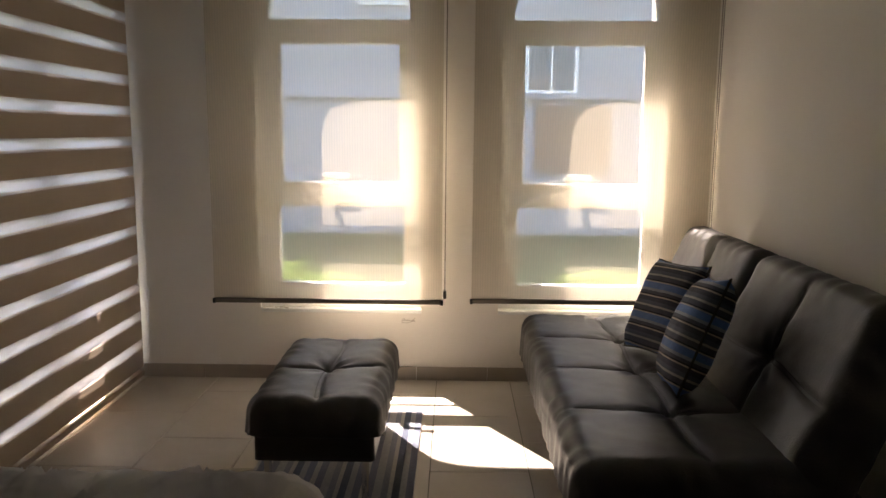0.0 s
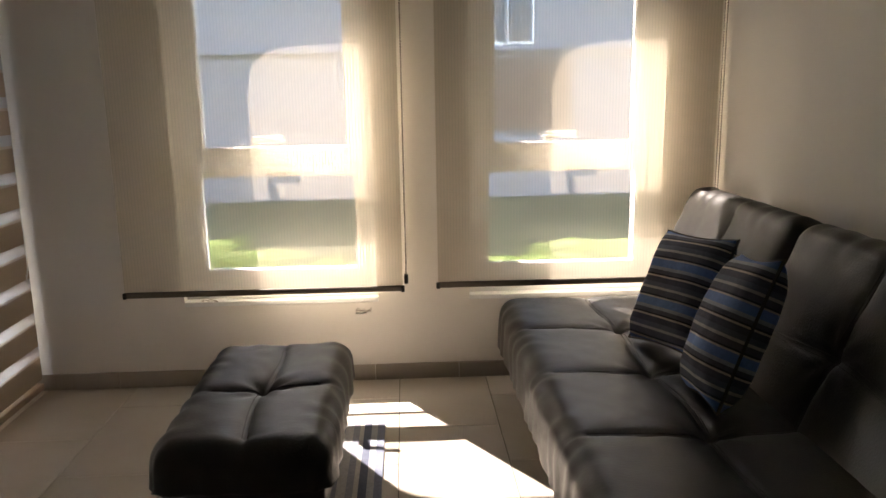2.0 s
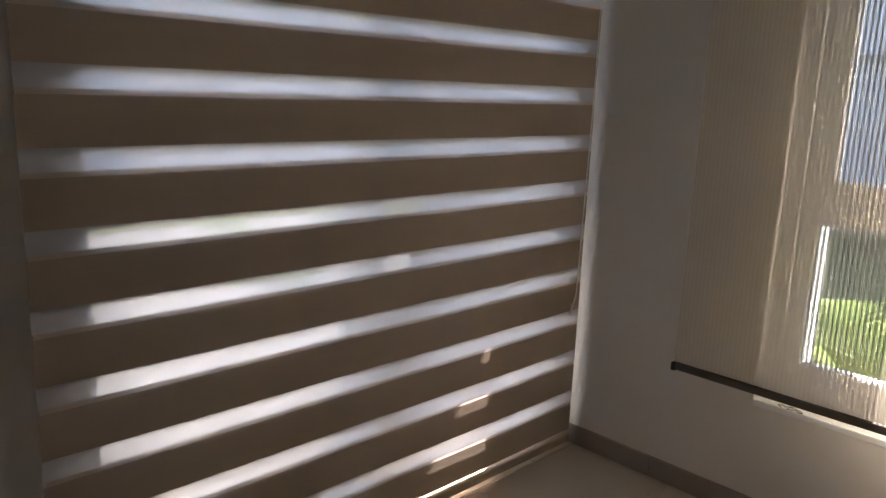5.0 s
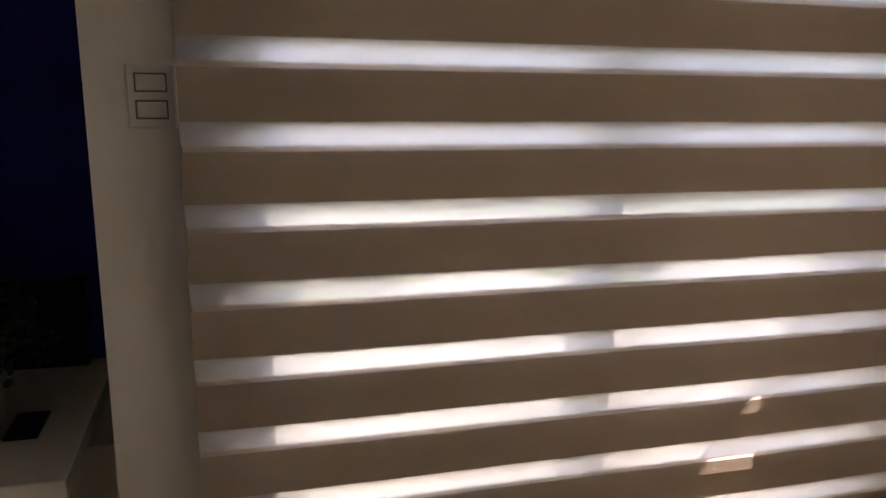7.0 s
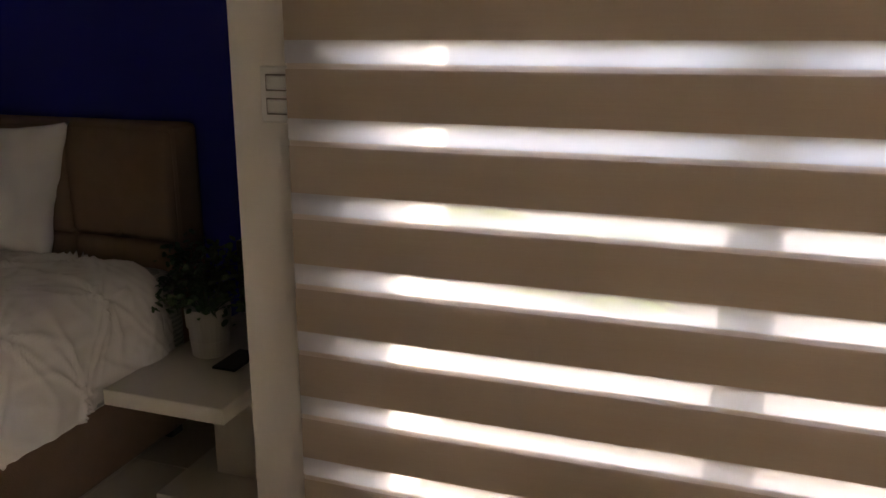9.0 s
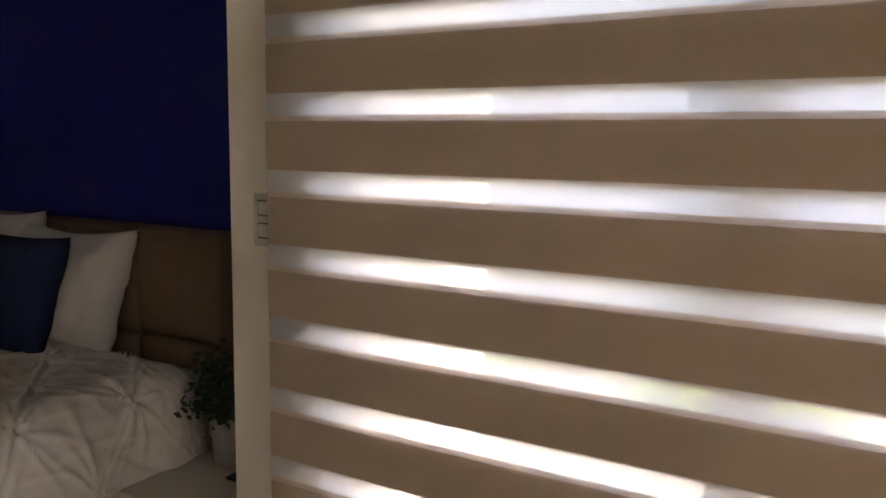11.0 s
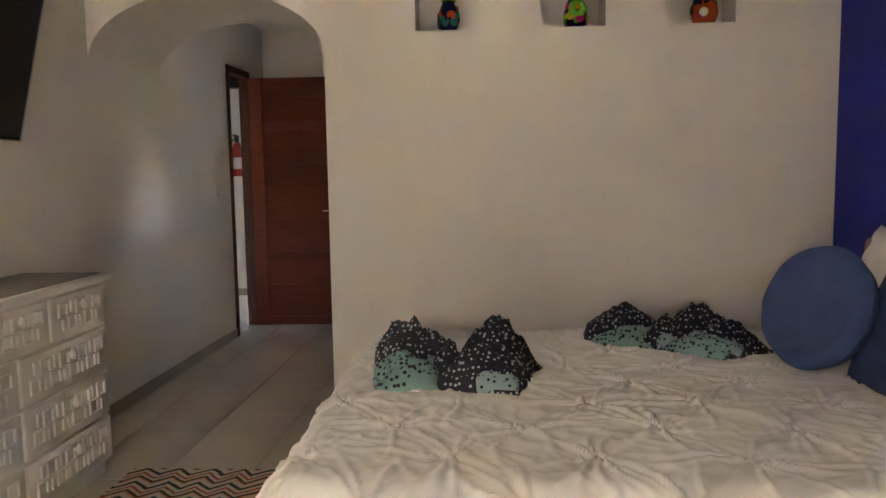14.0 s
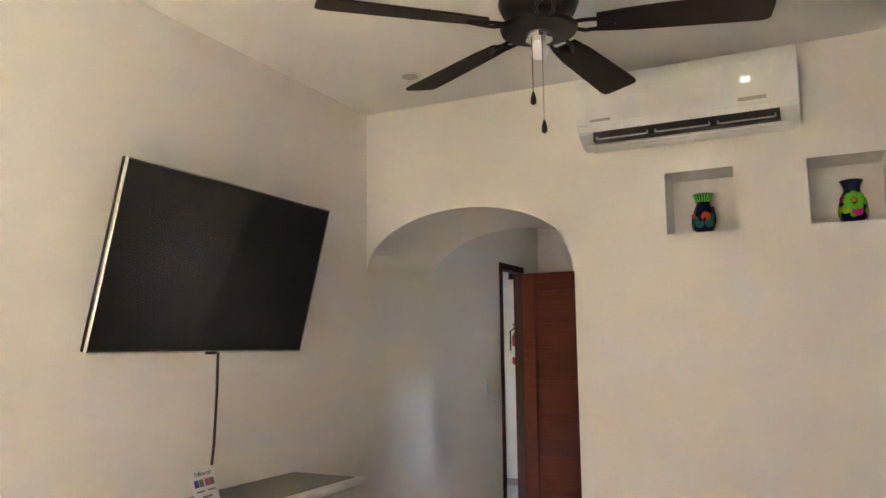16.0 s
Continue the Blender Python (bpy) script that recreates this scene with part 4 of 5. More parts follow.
def towel_bundle(at, seed, label, lobes):
    """Cloth knotted into a bow of raised folds."""
    rnd = random.Random(seed)
    e = base("printed_cloth", at, label, "cloth", group="printed cloths on the bed")
    for cx, cy, rx, ry, low, turn, mat in lobes:
        rz = low * 1.18
        bm = bmesh.new()
        n = 26
        grid = []
        for j in range(n + 1):
            v = -1 + 2 * j / n
            row = []
            for i in range(n + 1):
                u = -1 + 2 * i / n
                edge = 1 + 0.12 * noise.noise(Vector((u * 1.5, v * 1.5, seed + cx * 40)))
                q = Vector((u * 2.2 + cx * 50, v * 2.2 + seed, cy * 30))
                ridge = (1 - abs(u + 0.35 * noise.noise(Vector((v * 1.5, seed, cx * 9))))) if abs(u) < 1 else 0
                z = rz * max(0.0, ridge) ** 0.5 * (1 - abs(v) ** 2.2) ** 0.7
                z += rz * (0.22 * noise.noise(q) + 0.25 * (1 - abs(noise.noise(q * 1.8))) ** 3) * (1 - u * u) * (1 - v * v)
                row.append(bm.verts.new((u * rx * edge, v * ry * edge + 0.25 * z, max(0.0, z) + 0.006)))
            grid.append(row)
        for a, b in zip(grid, grid[1:]):
            for i in range(n):
                bm.faces.new((a[i], a[i + 1], b[i + 1], b[i]))
        r = bmesh.ops.extrude_face_region(bm, geom=bm.faces[:])
        for g in r["geom"]:
            if isinstance(g, bmesh.types.BMVert):
                g.co.z -= 0.006
        part("fold", bm, mat, e, smooth=True, at=pose(cx, cy, 0, 0, 0, turn))
    part("tag", box(-0.10, -0.075, -0.175, -0.145, 0.003, 0.007), M_PLATE, e)


towel_bundle(pose(-0.59, 0.55, 0.667, 0, 0, 178), 1, "dark printed cloth with mint panels knotted into a bow", [
    (-0.12, 0.05, 0.12, 0.12, 0.125, 25, M_PRINT), (0.13, 0.05, 0.13, 0.12, 0.125, -20, M_PRINT),
    (-0.13, -0.09, 0.10, 0.085, 0.07, 15, M_MINT), (0.11, -0.07, 0.14, 0.10, 0.085, -12, M_PRINT), (0.0, -0.02, 0.06, 0.10, 0.08, 0, M_PRINT)])
towel_bundle(pose(-1.36, 0.08, 0.667, 0, 0, 152), 5, "dark dotted cloth with mint border folded on the comforter", [
    (-0.17, 0.05, 0.15, 0.11, 0.085, 20, M_PRINT), (0.10, 0.09, 0.12, 0.10, 0.10, -10, M_PRINT), (0.21, 0.03, 0.13, 0.10, 0.07, -30, M_PRINT),
    (-0.13, -0.06, 0.12, 0.06, 0.04, 10, M_MINT), (0.14, -0.07, 0.13, 0.06, 0.04, -12, M_MINT), (0.0, 0.0, 0.07, 0.10, 0.07, 0, M_PRINT)])


# ---- nightstand, plant, phone ----
e = base("floating_nightstand", pose(0, 0, 0), "white lacquered nightstand shelf beside the bed", "nightstand")
part("top", box(XBLUE, -1.715, 1.495, 1.862, 0.362, 0.407, 0.003), M_SHELF, e)
part("support", box(XBLUE, -1.95, 1.66, 1.962, 0.06, 0.362, 0.003), M_SHELF, e)
part("lower_shelf", box(XBLUE, -1.80, 1.56, 1.962, 0.0, 0.06, 0.003), M_SHELF, e)

e = base("potted_plant", pose(-2.02, 1.62, 0.407), "green leafy plant in a ribbed grey-white pot on the nightstand", "plant")
part("pot", lathe([(0.045, 0), (0.052, 0.004), (0.056, 0.05), (0.0575, 0.052), (0.058, 0.09), (0.064, 0.092), (0.066, 0.135), (0.066, 0.15), (0.060, 0.15), (0.058, 0.135)], 28), M_POT, e)
rnd = random.Random(7)
bm = bmesh.new()
stems = bmesh.new()
for k in range(60):
    a, el = rnd.uniform(0, 6.28), rnd.uniform(0.2, 1.45)
    L = rnd.uniform(0.07, 0.19)
    tip = Vector((L * math.cos(a) * math.cos(el), L * math.sin(a) * math.cos(el), 0.14 + L * math.sin(el)))
    tube([(0.015 * math.cos(a), 0.015 * math.sin(a), 0.13), tip * 0.55 + Vector((0, 0, 0.07)), tip], 0.0015, 4, stems)
    for q in range(11):
        c = tip + Vector((rnd.gauss(0, 0.024), rnd.gauss(0, 0.024), rnd.gauss(0, 0.024)))
        r = rnd.uniform(0.008, 0.016)
        m = Euler((rnd.uniform(-1, 1), rnd.uniform(-1, 1), rnd.uniform(0, 6.28))).to_matrix()
        v = [bm.verts.new(c + m @ Vector(w)) for w in ((-r, 0, 0), (-r * 0.3, r * 0.6, 0.002), (r * 0.7, r * 0.5, 0), (r, 0, -0.002), (r * 0.7, -r * 0.5, 0), (-r * 0.3, -r * 0.6, 0.002))]
        bm.faces.new(v)
part("foliage", bm, M_PLANT, e)
part("stem_cluster", stems, M_PLANT, e)
tagged(link("phone", box(-2.06, -1.92, 1.69, 1.765, 0.407, 0.415, 0.003), M_BLACK), "black phone lying on the nightstand", "phone")
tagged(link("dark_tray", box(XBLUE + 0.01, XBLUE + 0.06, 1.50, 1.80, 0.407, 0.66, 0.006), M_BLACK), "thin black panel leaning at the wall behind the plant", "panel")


def switch_plate(name, at, w, h, rockers, label):
    e = base(name, at, label, "light switch")
    part("plate", box(-w / 2, w / 2, 0, 0.008, -h / 2, h / 2, 0.003), M_PLATE, e)
    for k in range(rockers):
        z = (k - (rockers - 1) / 2) * h * 0.42
        # grey sheet just proud of the plate paints the shaded gap round the rocker
        part("gap_shade", box(-w * 0.34, w * 0.34, 0.005, 0.0086, z - h * 0.15, z + h * 0.15), M_GREYTOP, e)
        part("rocker", box(-w * 0.3, w * 0.3, 0.006, 0.0125, z - h * 0.12, z + h * 0.12, 0.002), M_PLATE, e)


switch_plate("light_switch", pose(XL, 2.082, 1.185, 0, 0, -90), 0.085, 0.118, 2, "white double rocker switch on the stub wall")
switch_plate("light_switch", pose(XR, -2.76, 1.184, 0, 0, 90), 0.07, 0.115, 1, "white light switch on the corridor wall")


# ---- dresser, card, television ----
e = base("dresser", pose(0, 0, 0), "white painted dresser with fretwork drawers and grey top", "dresser")
QX, QY0, QY1, QZ = 0.985, -0.30, 0.98, 0.872
part("body", box(QX + 0.02, XR - 0.02, QY0, QY1, 0.06, QZ, 0.004), M_WHITE, e)
part("plinth", box(QX + 0.04, XR - 0.02, QY0 + 0.02, QY1 - 0.02, 0.0, 0.06), M_WHITE, e)
part("top_edge", box(QX - 0.025, XR - 0.01, QY0 - 0.025, QY1 + 0.025, QZ, QZ + 0.028, 0.009, 3), M_WHITE, e)
part("top", box(QX + 0.012, XR - 0.03, QY0 + 0.01, QY1 - 0.01, QZ + 0.026, QZ + 0.031, 0.001), M_GREYTOP, e, "grey painted top panel")


def drawer(y0, y1, z0, z1, cells):
    f = part("drawer", box(QX, QX + 0.03, y0, y1, z0, z1, 0.006, 2), M_WHITE, e)
    m = 0.045
    w = (y1 - y0 - 2 * m) / cells
    zl, zh = z0 + 0.035, z1 - 0.03
    zm = (zl + zh) / 2
    t = 0.007
    x0, x1 = QX - 0.010, QX + 0.002
    for k in range(cells):
        a = y0 + m + k * w
        up_ = k % 2 == 0
        lo, hi = (zm, zh) if up_ else (zl, zm)
        for c, d in (((a, a + w), (lo, lo + t)), ((a, a + w), (hi - t, hi)), ((a, a + t), (lo, hi)), ((a + w - t, a + w), (lo, hi))):
            part("fretwork_strip", box(x0, x1, c[0], c[1], d[0], d[1], 0.0018, 1), M_WHITE, f)
        lo, hi = (zl, zm - 0.012) if up_ else (zm + 0.012, zh)
        part("fretwork_strip", box(x0, x1, a + w / 2, a + w / 2 + t, lo, hi, 0.0018, 1), M_WHITE, f)
    k = part("knob", lathe([(0.008, 0), (0.008, 0.012), (0.019, 0.018), (0.021, 0.028), (0.014, 0.036), (0.003, 0.038)], 16), M_WHITE, f, smooth=True, at=pose(QX, (y0 + y1) / 2, z1 - 0.05, 0, -90, 0))


rows_z = [0.075, 0.275, 0.475, 0.672, 0.862]
for r in range(4):
    n = 3 if r == 3 else 2
    w = (QY1 - QY0 - 0.03) / n
    for k in range(n):
        drawer(QY0 + 0.015 + k * w + 0.007, QY0 + 0.015 + (k + 1) * w - 0.007, rows_z[r] + 0.006, rows_z[r + 1] - 0.008, 5 if n == 3 else 8)

e = base("table_card", pose(1.20, 0.44, QZ + 0.0312, 0, 0, 98), "white acrylic card with coloured squares on the dresser", "card")
c = part("sheet", box(-0.075, 0.075, -0.002, 0.002, 0.0, 0.135, 0.001), M_PLATE, e, at=pose(0, 0, 0.001, -18, 0, 180))
part("foot", box(-0.075, 0.075, -0.002, 0.05, 0.0, 0.003, 0.001), M_PLATE, e)
M_INK = material("dark_ink", (0.03, 0.03, 0.035), 0.6)
M_INKBLUE = material("blue_ink", (0.02, 0.06, 0.3), 0.6)
M_INKPINK = material("pink_ink", (0.6, 0.08, 0.16), 0.6)
text_part("Follow us!", 0.026, M_INK, c, pose(0, -0.0026, 0.104, 90, 0, 0))
for x, m in ((-0.052, M_INKBLUE), (0.016, M_INKPINK)):
    part("square", box(x - 0.012, x + 0.014, -0.0034, -0.0018, 0.062, 0.09), m, c)
    part("grey_square", box(x + 0.018, x + 0.044, -0.0034, -0.0018, 0.062, 0.09), M_GREYTOP, c)
for x in (-0.035, 0.035):
    part("text_bar", box(x - 0.024, x + 0.024, -0.0034, -0.0018, 0.042, 0.048), M_GREYTOP, c)
part("text_bar", box(-0.03, 0.03, -0.0034, -0.0018, 0.018, 0.026), M_GREYTOP, c)

# television leaning forward from its wall bracket
TW, TH = 1.245, 0.715
lean = math.degrees(math.atan2(0.17, 0.68))
e = base("television", pose(1.352, 0.292, 1.483, 0, 0, -90) @ pose(0, 0, 0, 0, 0, 0), "large black switched-off television tilted down on the wall", "television")
tilt = pose(0, 0, 0, lean, 0, 0)
part("case", box(-TW / 2, TW / 2, -0.0, 0.03, 0, TH, 0.006, 2), M_BLACK, e, at=tilt)
part("trim", frame_bars(-TW / 2 - 0.002, TW / 2 + 0.002, -0.002, TH + 0.002, 0.008, -0.006, 0.012), M_STEEL, e, "thin silver trim", at=tilt)
part("screen", box(-TW / 2 + 0.009, TW / 2 - 0.009, -0.0045, 0.002, 0.014, TH - 0.009), M_SCREEN, e, "dark glossy screen", at=tilt)
part("logo", box(-0.03, 0.03, -0.007, 0.0, -0.009, 0.004), M_BLACK, e, at=tilt)
part("bracket", box(-0.2, 0.2, -0.045, 0.026, 0.30, 0.40, 0.004), M_BLACK, e)
part("wall_plate", box(-0.25, 0.25, 0.01, 0.0265, 0.22, 0.50), M_BLACK, e)
tagged(link("cable", tube([(1.366, 0.230, 1.50), (1.370, 0.227, 1.3), (1.366, 0.240, 1.1), (1.368, 0.255, 0.95), (1.366, 0.260, 0.912)], 0.006, 8), M_BLACK), "black cable hanging from the television to the dresser", "cable")

# ---- air conditioner ----
e = base("air_conditioner", pose(-0.465, YB, 2.472), "white split air conditioner above the niches", "air conditioner")
bm = bmesh.new()
prof = [(0.002, 0.05), (0.002, 0.355), (0.15, 0.355), (0.20, 0.335), (0.215, 0.28), (0.212, 0.09), (0.19, 0.055), (0.09, 0.0), (0.03, 0.0)]
l = [bm.verts.new((-0.50, y, z)) for y, z in prof]
r = [bm.verts.new((0.50, y, z)) for y, z in prof]
bm.faces.new(l)
bm.faces.new(r[::-1])
for i in range(len(prof)):
    j = (i + 1) % len(prof)
    bm.faces.new((l[i], r[i], r[j], l[j]))
bmesh.ops.bevel(bm, geom=[q for q in bm.edges], offset=0.008, segments=2, affect="EDGES")
part("housing", bm, M_PLATE, e)
part("lower_lip", box(-0.46, 0.46, 0.03, 0.165, -0.008, 0.002, 0.004), M_PLATE, e)
part("outlet", box(-0.42, 0.42, 0.10, 0.186, 0.004, 0.052), M_BLACK, e, "dark air outlet", at=pose(0, 0.012, 0.006, 0, 0, 0))
for k in range(3):
    x = -0.28 + 0.28 * k
    part("louvre", frame_bars(x - 0.125, x + 0.125, 0.0, 0.045, 0.008, 0.0, 0.01), M_POT, e, at=pose(0, 0.204, 0.012, 35, 0, 0))
part("flap", box(-0.42, 0.42, 0.0, 0.008, 0.0, 0.06, 0.003), M_PLATE, e, at=pose(0, 0.10, -0.006, -62, 0, 0))
M_DIGIT = bpy.data.materials.new("lit_digits")
M_DIGIT.use_nodes = True
M_DIGIT.node_tree.nodes["Principled BSDF"].inputs["Emission Color"].default_value = (0.8, 0.9, 1, 1)
M_DIGIT.node_tree.nodes["Principled BSDF"].inputs["Emission Strength"].default_value = 0.007
text_part("24", 0.042, M_DIGIT, e, pose(-0.285, 0.2158, 0.190, 90, 0, 180), "display_digits")
part("badge", box(-0.37, -0.25, 0.214, 0.2155, 0.105, 0.122), M_POT, e)
part("badge", box(0.33, 0.43, 0.213, 0.2145, 0.105, 0.118), M_POT, e)


# ---- vases in the niches ----
def vase(at, ground, colours, prof, label, seed, big=None, collar=None):
    e = base("painted_vase", at, label, "vase", group="vases in the wall niches")
    part("body", lathe(prof, 28), ground, e, smooth=True)
    rnd = random.Random(seed)
    def rad(z):
        for (r0, z0), (r1, z1) in zip(prof, prof[1:]):
            if z0 <= z <= z1:
                return r0 + (r1 - r0) * (z - z0) / max(1e-6, z1 - z0)
        return 0.05
    for k in range(18):
        z = rnd.uniform(0.03, 0.13)
        a = math.pi / 2 + (k - 9) * 0.28
        c = Vector((rad(z) * math.cos(a), rad(z) * math.sin(a), z))
        bm = bmesh.new()
        bmesh.ops.create_uvsphere(bm, u_segments=10, v_segments=6, radius=1)
        s = rnd.uniform(0.014, 0.026)
        rot = Matrix.Rotation(a, 3, "Z")
        for v in bm.verts:
            v.co = rot @ Vector((v.co.x * 0.003, v.co.y * s, v.co.z * s * rnd.uniform(0.9, 1.1))) + c
        part("painted_flower", bm, colours[k % len(colours)], e, smooth=True)
    if big:
        for k in range(8):
            b = 2 * math.pi * k / 8
            z = 0.095 + 0.030 * math.sin(b)
            bm = bmesh.new()
            bmesh.ops.create_uvsphere(bm, u_segments=10, v_segments=6, radius=0.020)
            part("petal", bm, big[0], e, smooth=True, at=pose(-0.004 + 0.026 * math.cos(b), rad(z) * 0.80, z))
        bm = bmesh.new()
        bmesh.ops.create_uvsphere(bm, u_segments=12, v_segments=8, radius=0.014)
        part("flower_centre", bm, big[1], e, smooth=True, at=pose(-0.004, rad(0.095) + 0.004, 0.100))
    if collar:
        for k in range(20):
            b = 2 * math.pi * k / 20
            part("rim_stripe", tube([(r * math.cos(b), r * math.sin(b), z) for r, z in ((0.034, 0.155), (0.036, 0.17), (0.047, 0.197))], 0.0035, 5), collar, e)


def paint(name, c):
    return material(name, c, 0.15, scale=20)


P_GREEN, P_PINK, P_YEL, P_ORANGE, P_TEAL, P_NAVY = paint("green_glaze", (0.16, 0.60, 0.04)), paint("pink_glaze", (0.55, 0.03, 0.16)), paint("yellow_glaze", (0.6, 0.42, 0.02)), paint("orange_glaze", (0.5, 0.07, 0.015)), paint("teal_glaze", (0.02, 0.16, 0.13)), paint("blue_glaze", (0.008, 0.014, 0.055))
PROF = [(0.036, 0), (0.048, 0.015), (0.060, 0.05), (0.060, 0.085), (0.046, 0.125), (0.034, 0.15), (0.036, 0.165), (0.050, 0.195), (0.046, 0.198), (0.030, 0.165)]
vase(pose(-0.505, YB - 0.085, NZ0), P_NAVY, [P_TEAL, P_NAVY, P_ORANGE, P_TEAL], [(a * 0.92, b) for a, b in PROF], "dark blue and teal painted vase in a niche", 1, collar=P_GREEN)
vase(pose(-1.150, YB - 0.085, NZ0), P_NAVY, [P_GREEN, P_GREEN, P_PINK, P_YEL], PROF, "black vase with green and pink painted flowers", 2, big=(P_GREEN, P_YEL))
vase(pose(-1.790, YB - 0.085, NZ0), P_ORANGE, [P_ORANGE, P_NAVY, P_PINK, M_PLATE, P_NAVY], [(a * 1.1, b) for a, b in PROF], "orange and navy painted vase in a niche", 3)


# ---- ceiling fan and downlight ----
e = base("ceiling_fan", pose(-0.205, 0.46, ZC - 0.03), "dark bronze five-blade ceiling fan with pull chains", "ceiling fan")
part("canopy", lathe([(0.03, -0.06), (0.07, -0.03), (0.075, 0.03)], 24), M_DARKMETAL, e, smooth=True)
part("rod", lathe([(0.013, -0.14), (0.013, -0.05)], 12), M_DARKMETAL, e)
part("motor", lathe([(0.05, -0.27), (0.12, -0.255), (0.135, -0.22), (0.125, -0.17), (0.07, -0.145), (0.02, -0.13)], 32), M_DARKMETAL, e, smooth=True)
part("light_plate", lathe([(0.04, -0.325), (0.125, -0.318), (0.130, -0.305), (0.07, -0.28), (0.05, -0.27)], 32), M_DARKMETAL, e)
part("socket", lathe([(0.02, -0.35), (0.045, -0.345), (0.048, -0.322), (0.03, -0.32)], 20), M_STEEL, e)
part("bulb", lathe([(0.004, -0.415), (0.024, -0.405), (0.030, -0.385), (0.022, -0.355), (0.012, -0.345)], 20), M_PLATE, e, "small round bulb", smooth=True)
for a in (42, 116, 194, -98, -29):
    bm = bmesh.new()
    out = [(0.19, -0.045), (0.30, -0.058), (0.70, -0.074), (0.728, -0.070), (0.738, -0.058), (0.74, 0.0), (0.738, 0.058), (0.728, 0.070), (0.70, 0.074), (0.30, 0.058), (0.19, 0.045)]
    t = [bm.verts.new((x, y, 0.004)) for x, y in out]
    u = [bm.verts.new((x, y, -0.004)) for x, y in out]
    bm.faces.new(t)
    bm.faces.new(u[::-1])
    for i in range(len(out)):
        j = (i + 1) % len(out)
        bm.faces.new((u[i], u[j], t[j], t[i]))
    bl_ = part("blade", bm, M_BLADE, e, at=pose(0, 0, -0.300, 0, 0, a) @ pose(0, 0, 0, -12, 0, 0))
    arm = bmesh.new()
    for s in (-0.018, 0.018):
        tube([(0.09, s * 0.6, 0.0), (0.15, s * 1.6, -0.008), (0.2, s * 1.4, -0.007), (0.25, s * 0.4, -0.007)], 0.007, 6, arm)
    part("blade_arm", arm, M_DARKMETAL, bl_)
for dx, L in ((0.015, 0.20), (-0.02, 0.30)):
    part("pull_chain", tube([(dx, 0.03, -0.33), (dx, 0.03, -0.33 - L)], 0.0022, 5), M_STEEL, e)
    part("pull_knob", lathe([(0.002, -0.045), (0.010, -0.038), (0.009, -0.02), (0.003, 0.0)], 12), M_DARKMETAL, e, at=pose(dx, 0.03, -0.33 - L))
e = base("downlight", pose(0.83, -0.534, ZC), "round white recessed ceiling downlight", "downlight")
part("rim", lathe([(0.045, -0.004), (0.062, -0.008), (0.068, -0.002), (0.068, 0.0)], 28), M_PLATE, e)
part("lens", lathe([(0.002, -0.006), (0.044, -0.0055), (0.044, -0.003)], 24), M_POT, e)


# ---- corridor door, hall ----
e = base("door_1", pose(0, 0, 0), "reddish hardwood panel door standing open in the corridor", "door", kind="structure")
jf = 0.055
bm = box(XR - 0.012, XR + 0.07, OP1 - jf, OP1, 0.0, OPTOP, 0.004)
box(XR - 0.012, XR + 0.07, OP0, OP0 + jf, 0.0, OPTOP, 0.004, 2, bm)
box(XR - 0.012, XR + 0.07, OP0 + jf, OP1 - jf, OPTOP - jf, OPTOP, 0.004, 2, bm)
part("door_frame", bm, M_DOORFRAME, e)
LX0, LX1, LY = 0.56, 1.352, -3.545
leaf = part("leaf", box(LX0, LX1, LY - 0.02, LY + 0.006, 0.008, 2.13, 0.003), M_DOOR, e)
for a, b in ((LX0, LX0 + 0.11), (LX1 - 0.11, LX1)):
    part("stile", box(a, b, LY, LY + 0.02, 0.008, 2.13, 0.004), M_DOOR, leaf)
z = 0.008
k = 0
while z < 2.12:
    h = 0.205 if k % 2 else 0.075
    part("plank", box(LX0 + 0.112, LX1 - 0.112, LY, LY + (0.010 if k % 2 else 0.016), z + 0.002, min(2.13, z + h), 0.003), M_DOOR, leaf)
    z += h
    k += 1
part("door_handle", tube([(LX0 + 0.06, LY + 0.02, 1.0), (LX0 + 0.06, LY + 0.06, 1.0), (LX0 + 0.17, LY + 0.06, 1.0)], 0.009, 8), M_STEEL, e)
e = base("fire_extinguisher", pose(2.02, -5.2, 1.30), "small red fire extinguisher hung on the hall wall", "extinguisher")
part("cylinder", lathe([(0.05, 0.0), (0.055, 0.02), (0.055, 0.30), (0.03, 0.35), (0.015, 0.36)], 20), M_RED, e, smooth=True, at=pose(0, 0.075, 0))
part("label", lathe([(0.0562, 0.08), (0.0562, 0.2)], 20), M_PLATE, e, at=pose(0, 0.075, 0))
part("valve", box(-0.02, 0.02, 0.055, 0.095, 0.36, 0.43, 0.005), M_BLACK, e)
part("lever", box(-0.012, 0.012, 0.06, 0.17, 0.42, 0.44, 0.004), M_BLACK, e)
part("hose", tube([(0.02, 0.075, 0.4), (0.07, 0.09, 0.36), (0.072, 0.09, 0.15)], 0.009, 8), M_BLACK, e)
part("hook", box(-0.015, 0.015, 0.0, 0.06, 0.33, 0.36, 0.002), M_DARKMETAL, e)
e = base("wall_lantern", pose(1.98, -5.2, 2.30), "dark round wall lamp in the hall", "wall lamp")
part("plate", box(-0.04, 0.04, 0, 0.02, -0.05, 0.05, 0.005), M_DARKMETAL, e)
part("shade", lathe([(0.10, -0.07), (0.09, 0.02), (0.03, 0.09)], 20), M_DARKMETAL, e, smooth=True, at=pose(0, 0.13, 0))
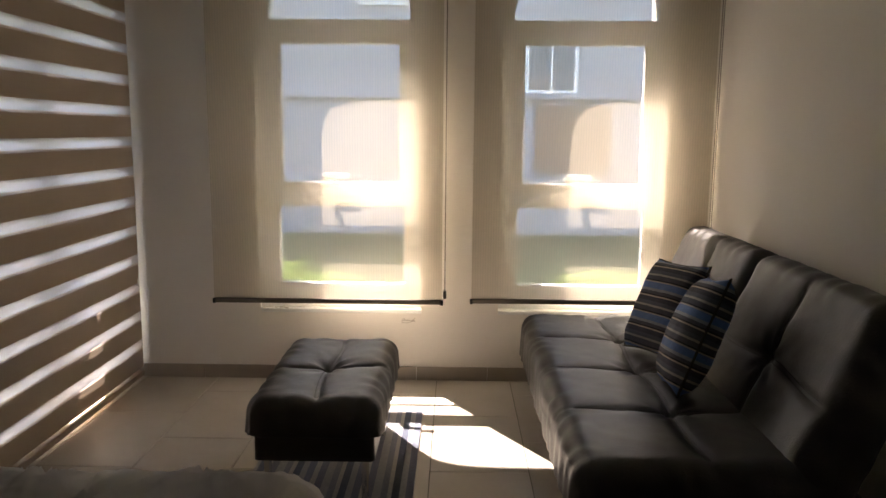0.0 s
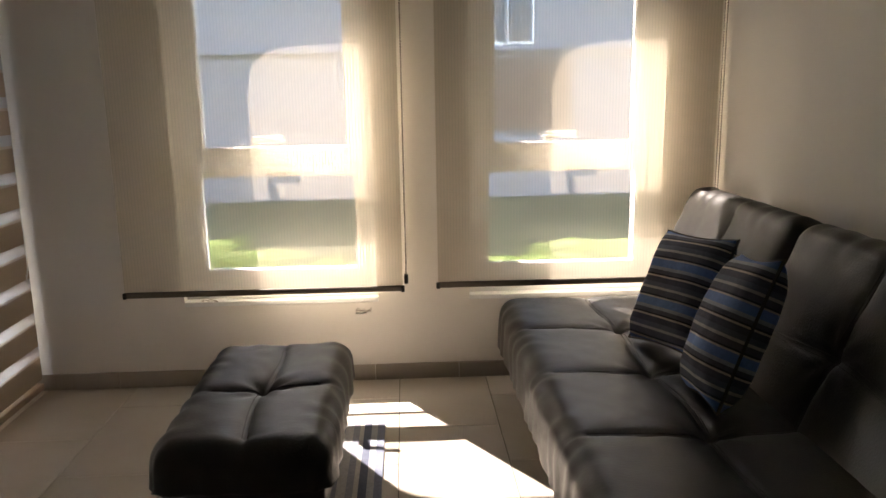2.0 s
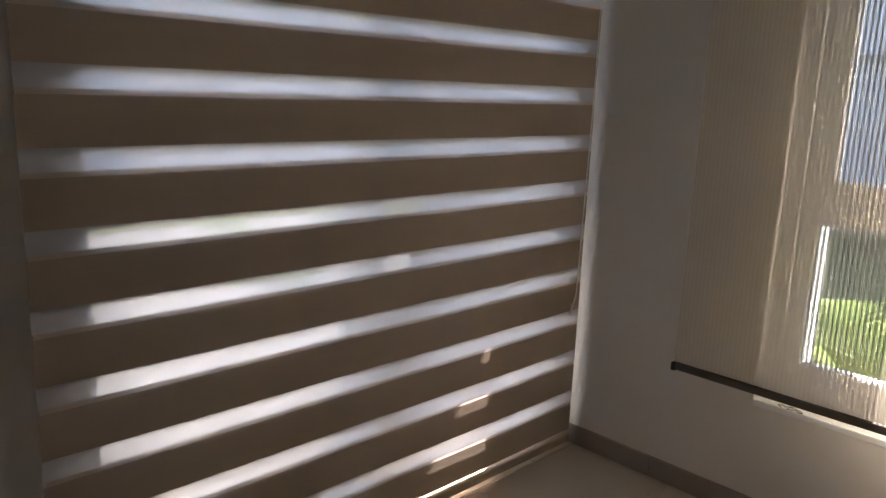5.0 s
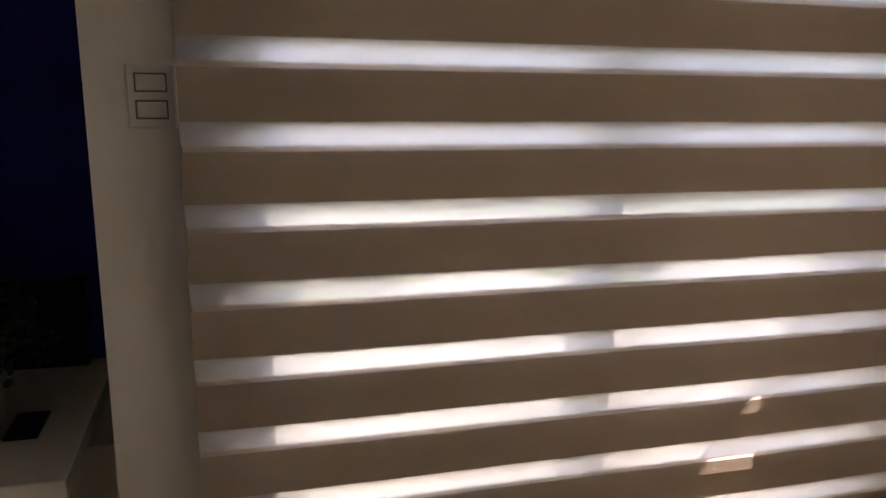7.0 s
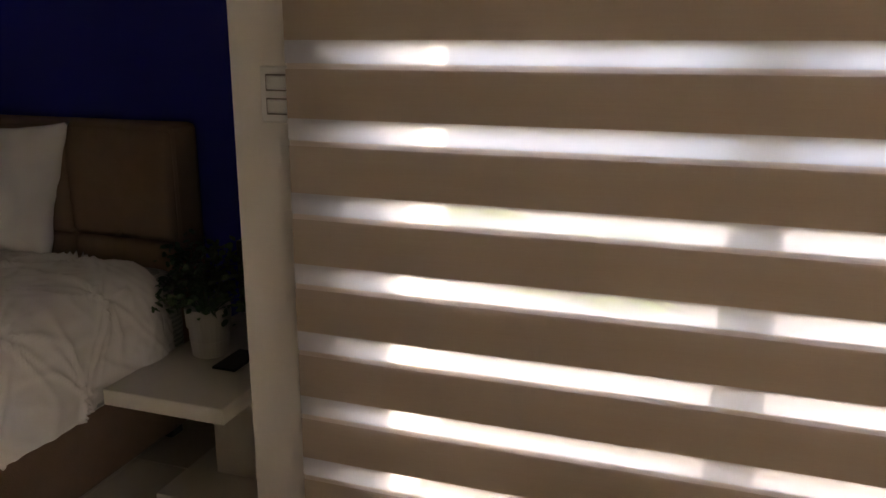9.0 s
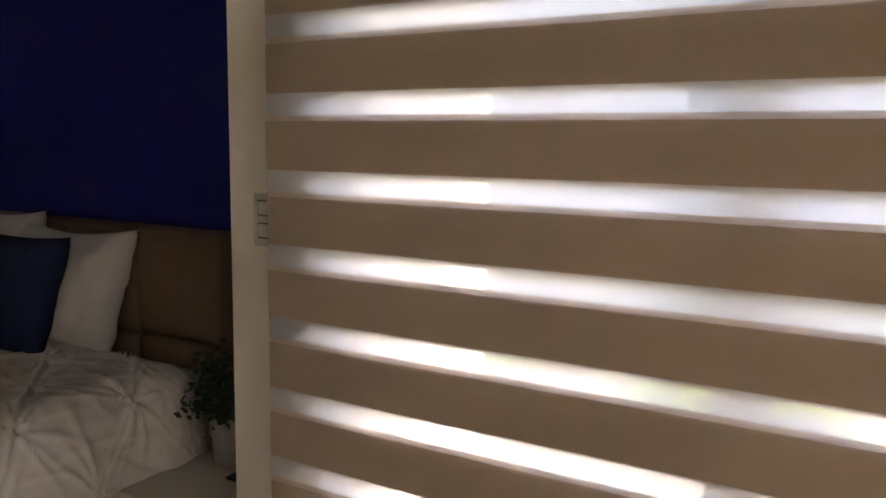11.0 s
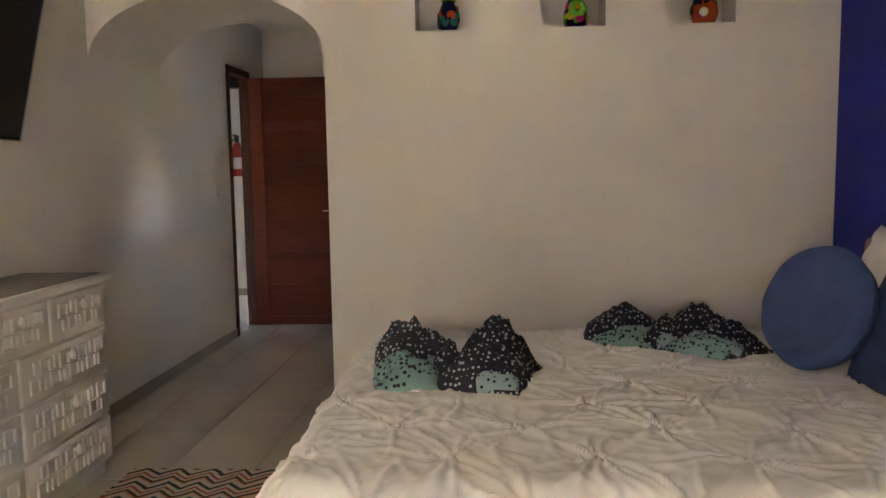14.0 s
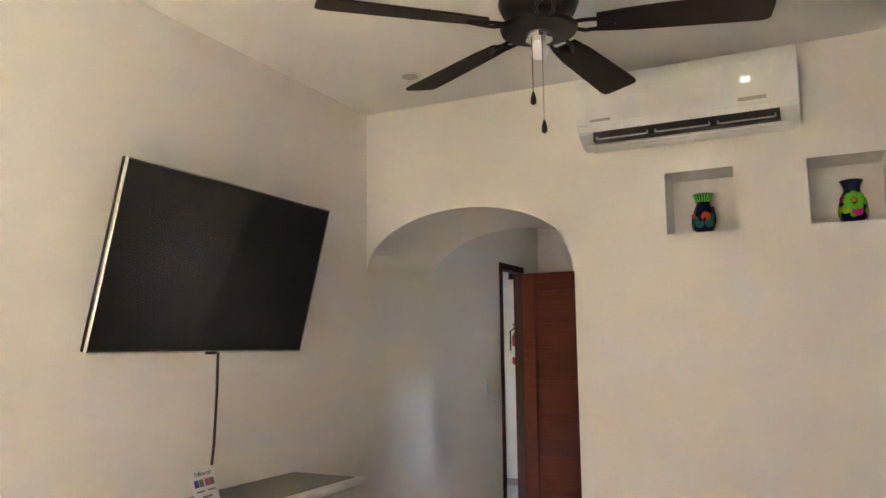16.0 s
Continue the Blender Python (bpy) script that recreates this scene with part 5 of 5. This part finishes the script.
part("arm", tube([(0, 0.0, 0.03), (0, 0.13, 0.085)], 0.01, 8), M_DARKMETAL, e)


# ---- baseboards and floor tiles ----
def skirting(name, x0, x1, y0, y1, n, along, label="beige ceramic baseboard tiles along the wall foot"):
    e = base(name, pose(0, 0, 0), label, "baseboard", kind="structure")
    for k in range(n):
        if along == "x":
            a, b = x0 + (x1 - x0) * k / n, x0 + (x1 - x0) * (k + 1) / n
            part("tile", box(a + 0.001, b - 0.001, y0, y1, 0.0, 0.074, 0.002, 1), M_BASE, e)
        else:
            a, b = y0 + (y1 - y0) * k / n, y0 + (y1 - y0) * (k + 1) / n
            part("tile", box(x0, x1, a + 0.001, b - 0.001, 0.0, 0.074, 0.002, 1), M_BASE, e)


skirting("baseboard_north", XL, XR, YF - 0.010, YF, 8, "x")
skirting("baseboard_east", XR - 0.010, XR, OP1 + 0.002, YF - 0.012, 18, "y")
skirting("baseboard_south", XBLUE, A0, YB, YB + 0.010, 6, "x")
skirting("baseboard_arch", A0, A0 + 0.010, YB - ADEPTH, YB - 0.002, 2, "y")
skirting("baseboard_hall", XR + 0.07, 3.05, -5.2, -5.19, 4, "x")

TX, TY = 0.3955, 0.60
tile_me = None
far_tiles = []
for i in range(-6, 9):
    x = -0.045 + i * TX
    for j in range(-16, 9):
        y = 2.81 + (0.30 if i % 2 else 0.0) + j * TY - TY
        x0, x1, y0, y1 = max(x, XBLUE), min(x + TX, 3.06), max(y, -5.2), min(y + TY, YF)
        if x1 - x0 < 0.02 or y1 - y0 < 0.02:
            continue
        if x0 < XL and y1 > 1.965 :
            if y0 >= 1.965 and x1 <= XL:
                continue
        g = 0.0016
        whole = abs(x1 - x0 - TX) < 1e-6 and abs(y1 - y0 - TY) < 1e-6
        if whole and tile_me:
            ob = new("tile", tile_me)
            ob.location = (x0, y0, 0)
        else:
            ob = link("tile", box(g, x1 - x0 - g, g, y1 - y0 - g, -0.007, 0.0, 0.0012, 1), M_TILE, at=pose(x0, y0, 0))
            if whole:
                tile_me = ob.data
        ob.parent = floor
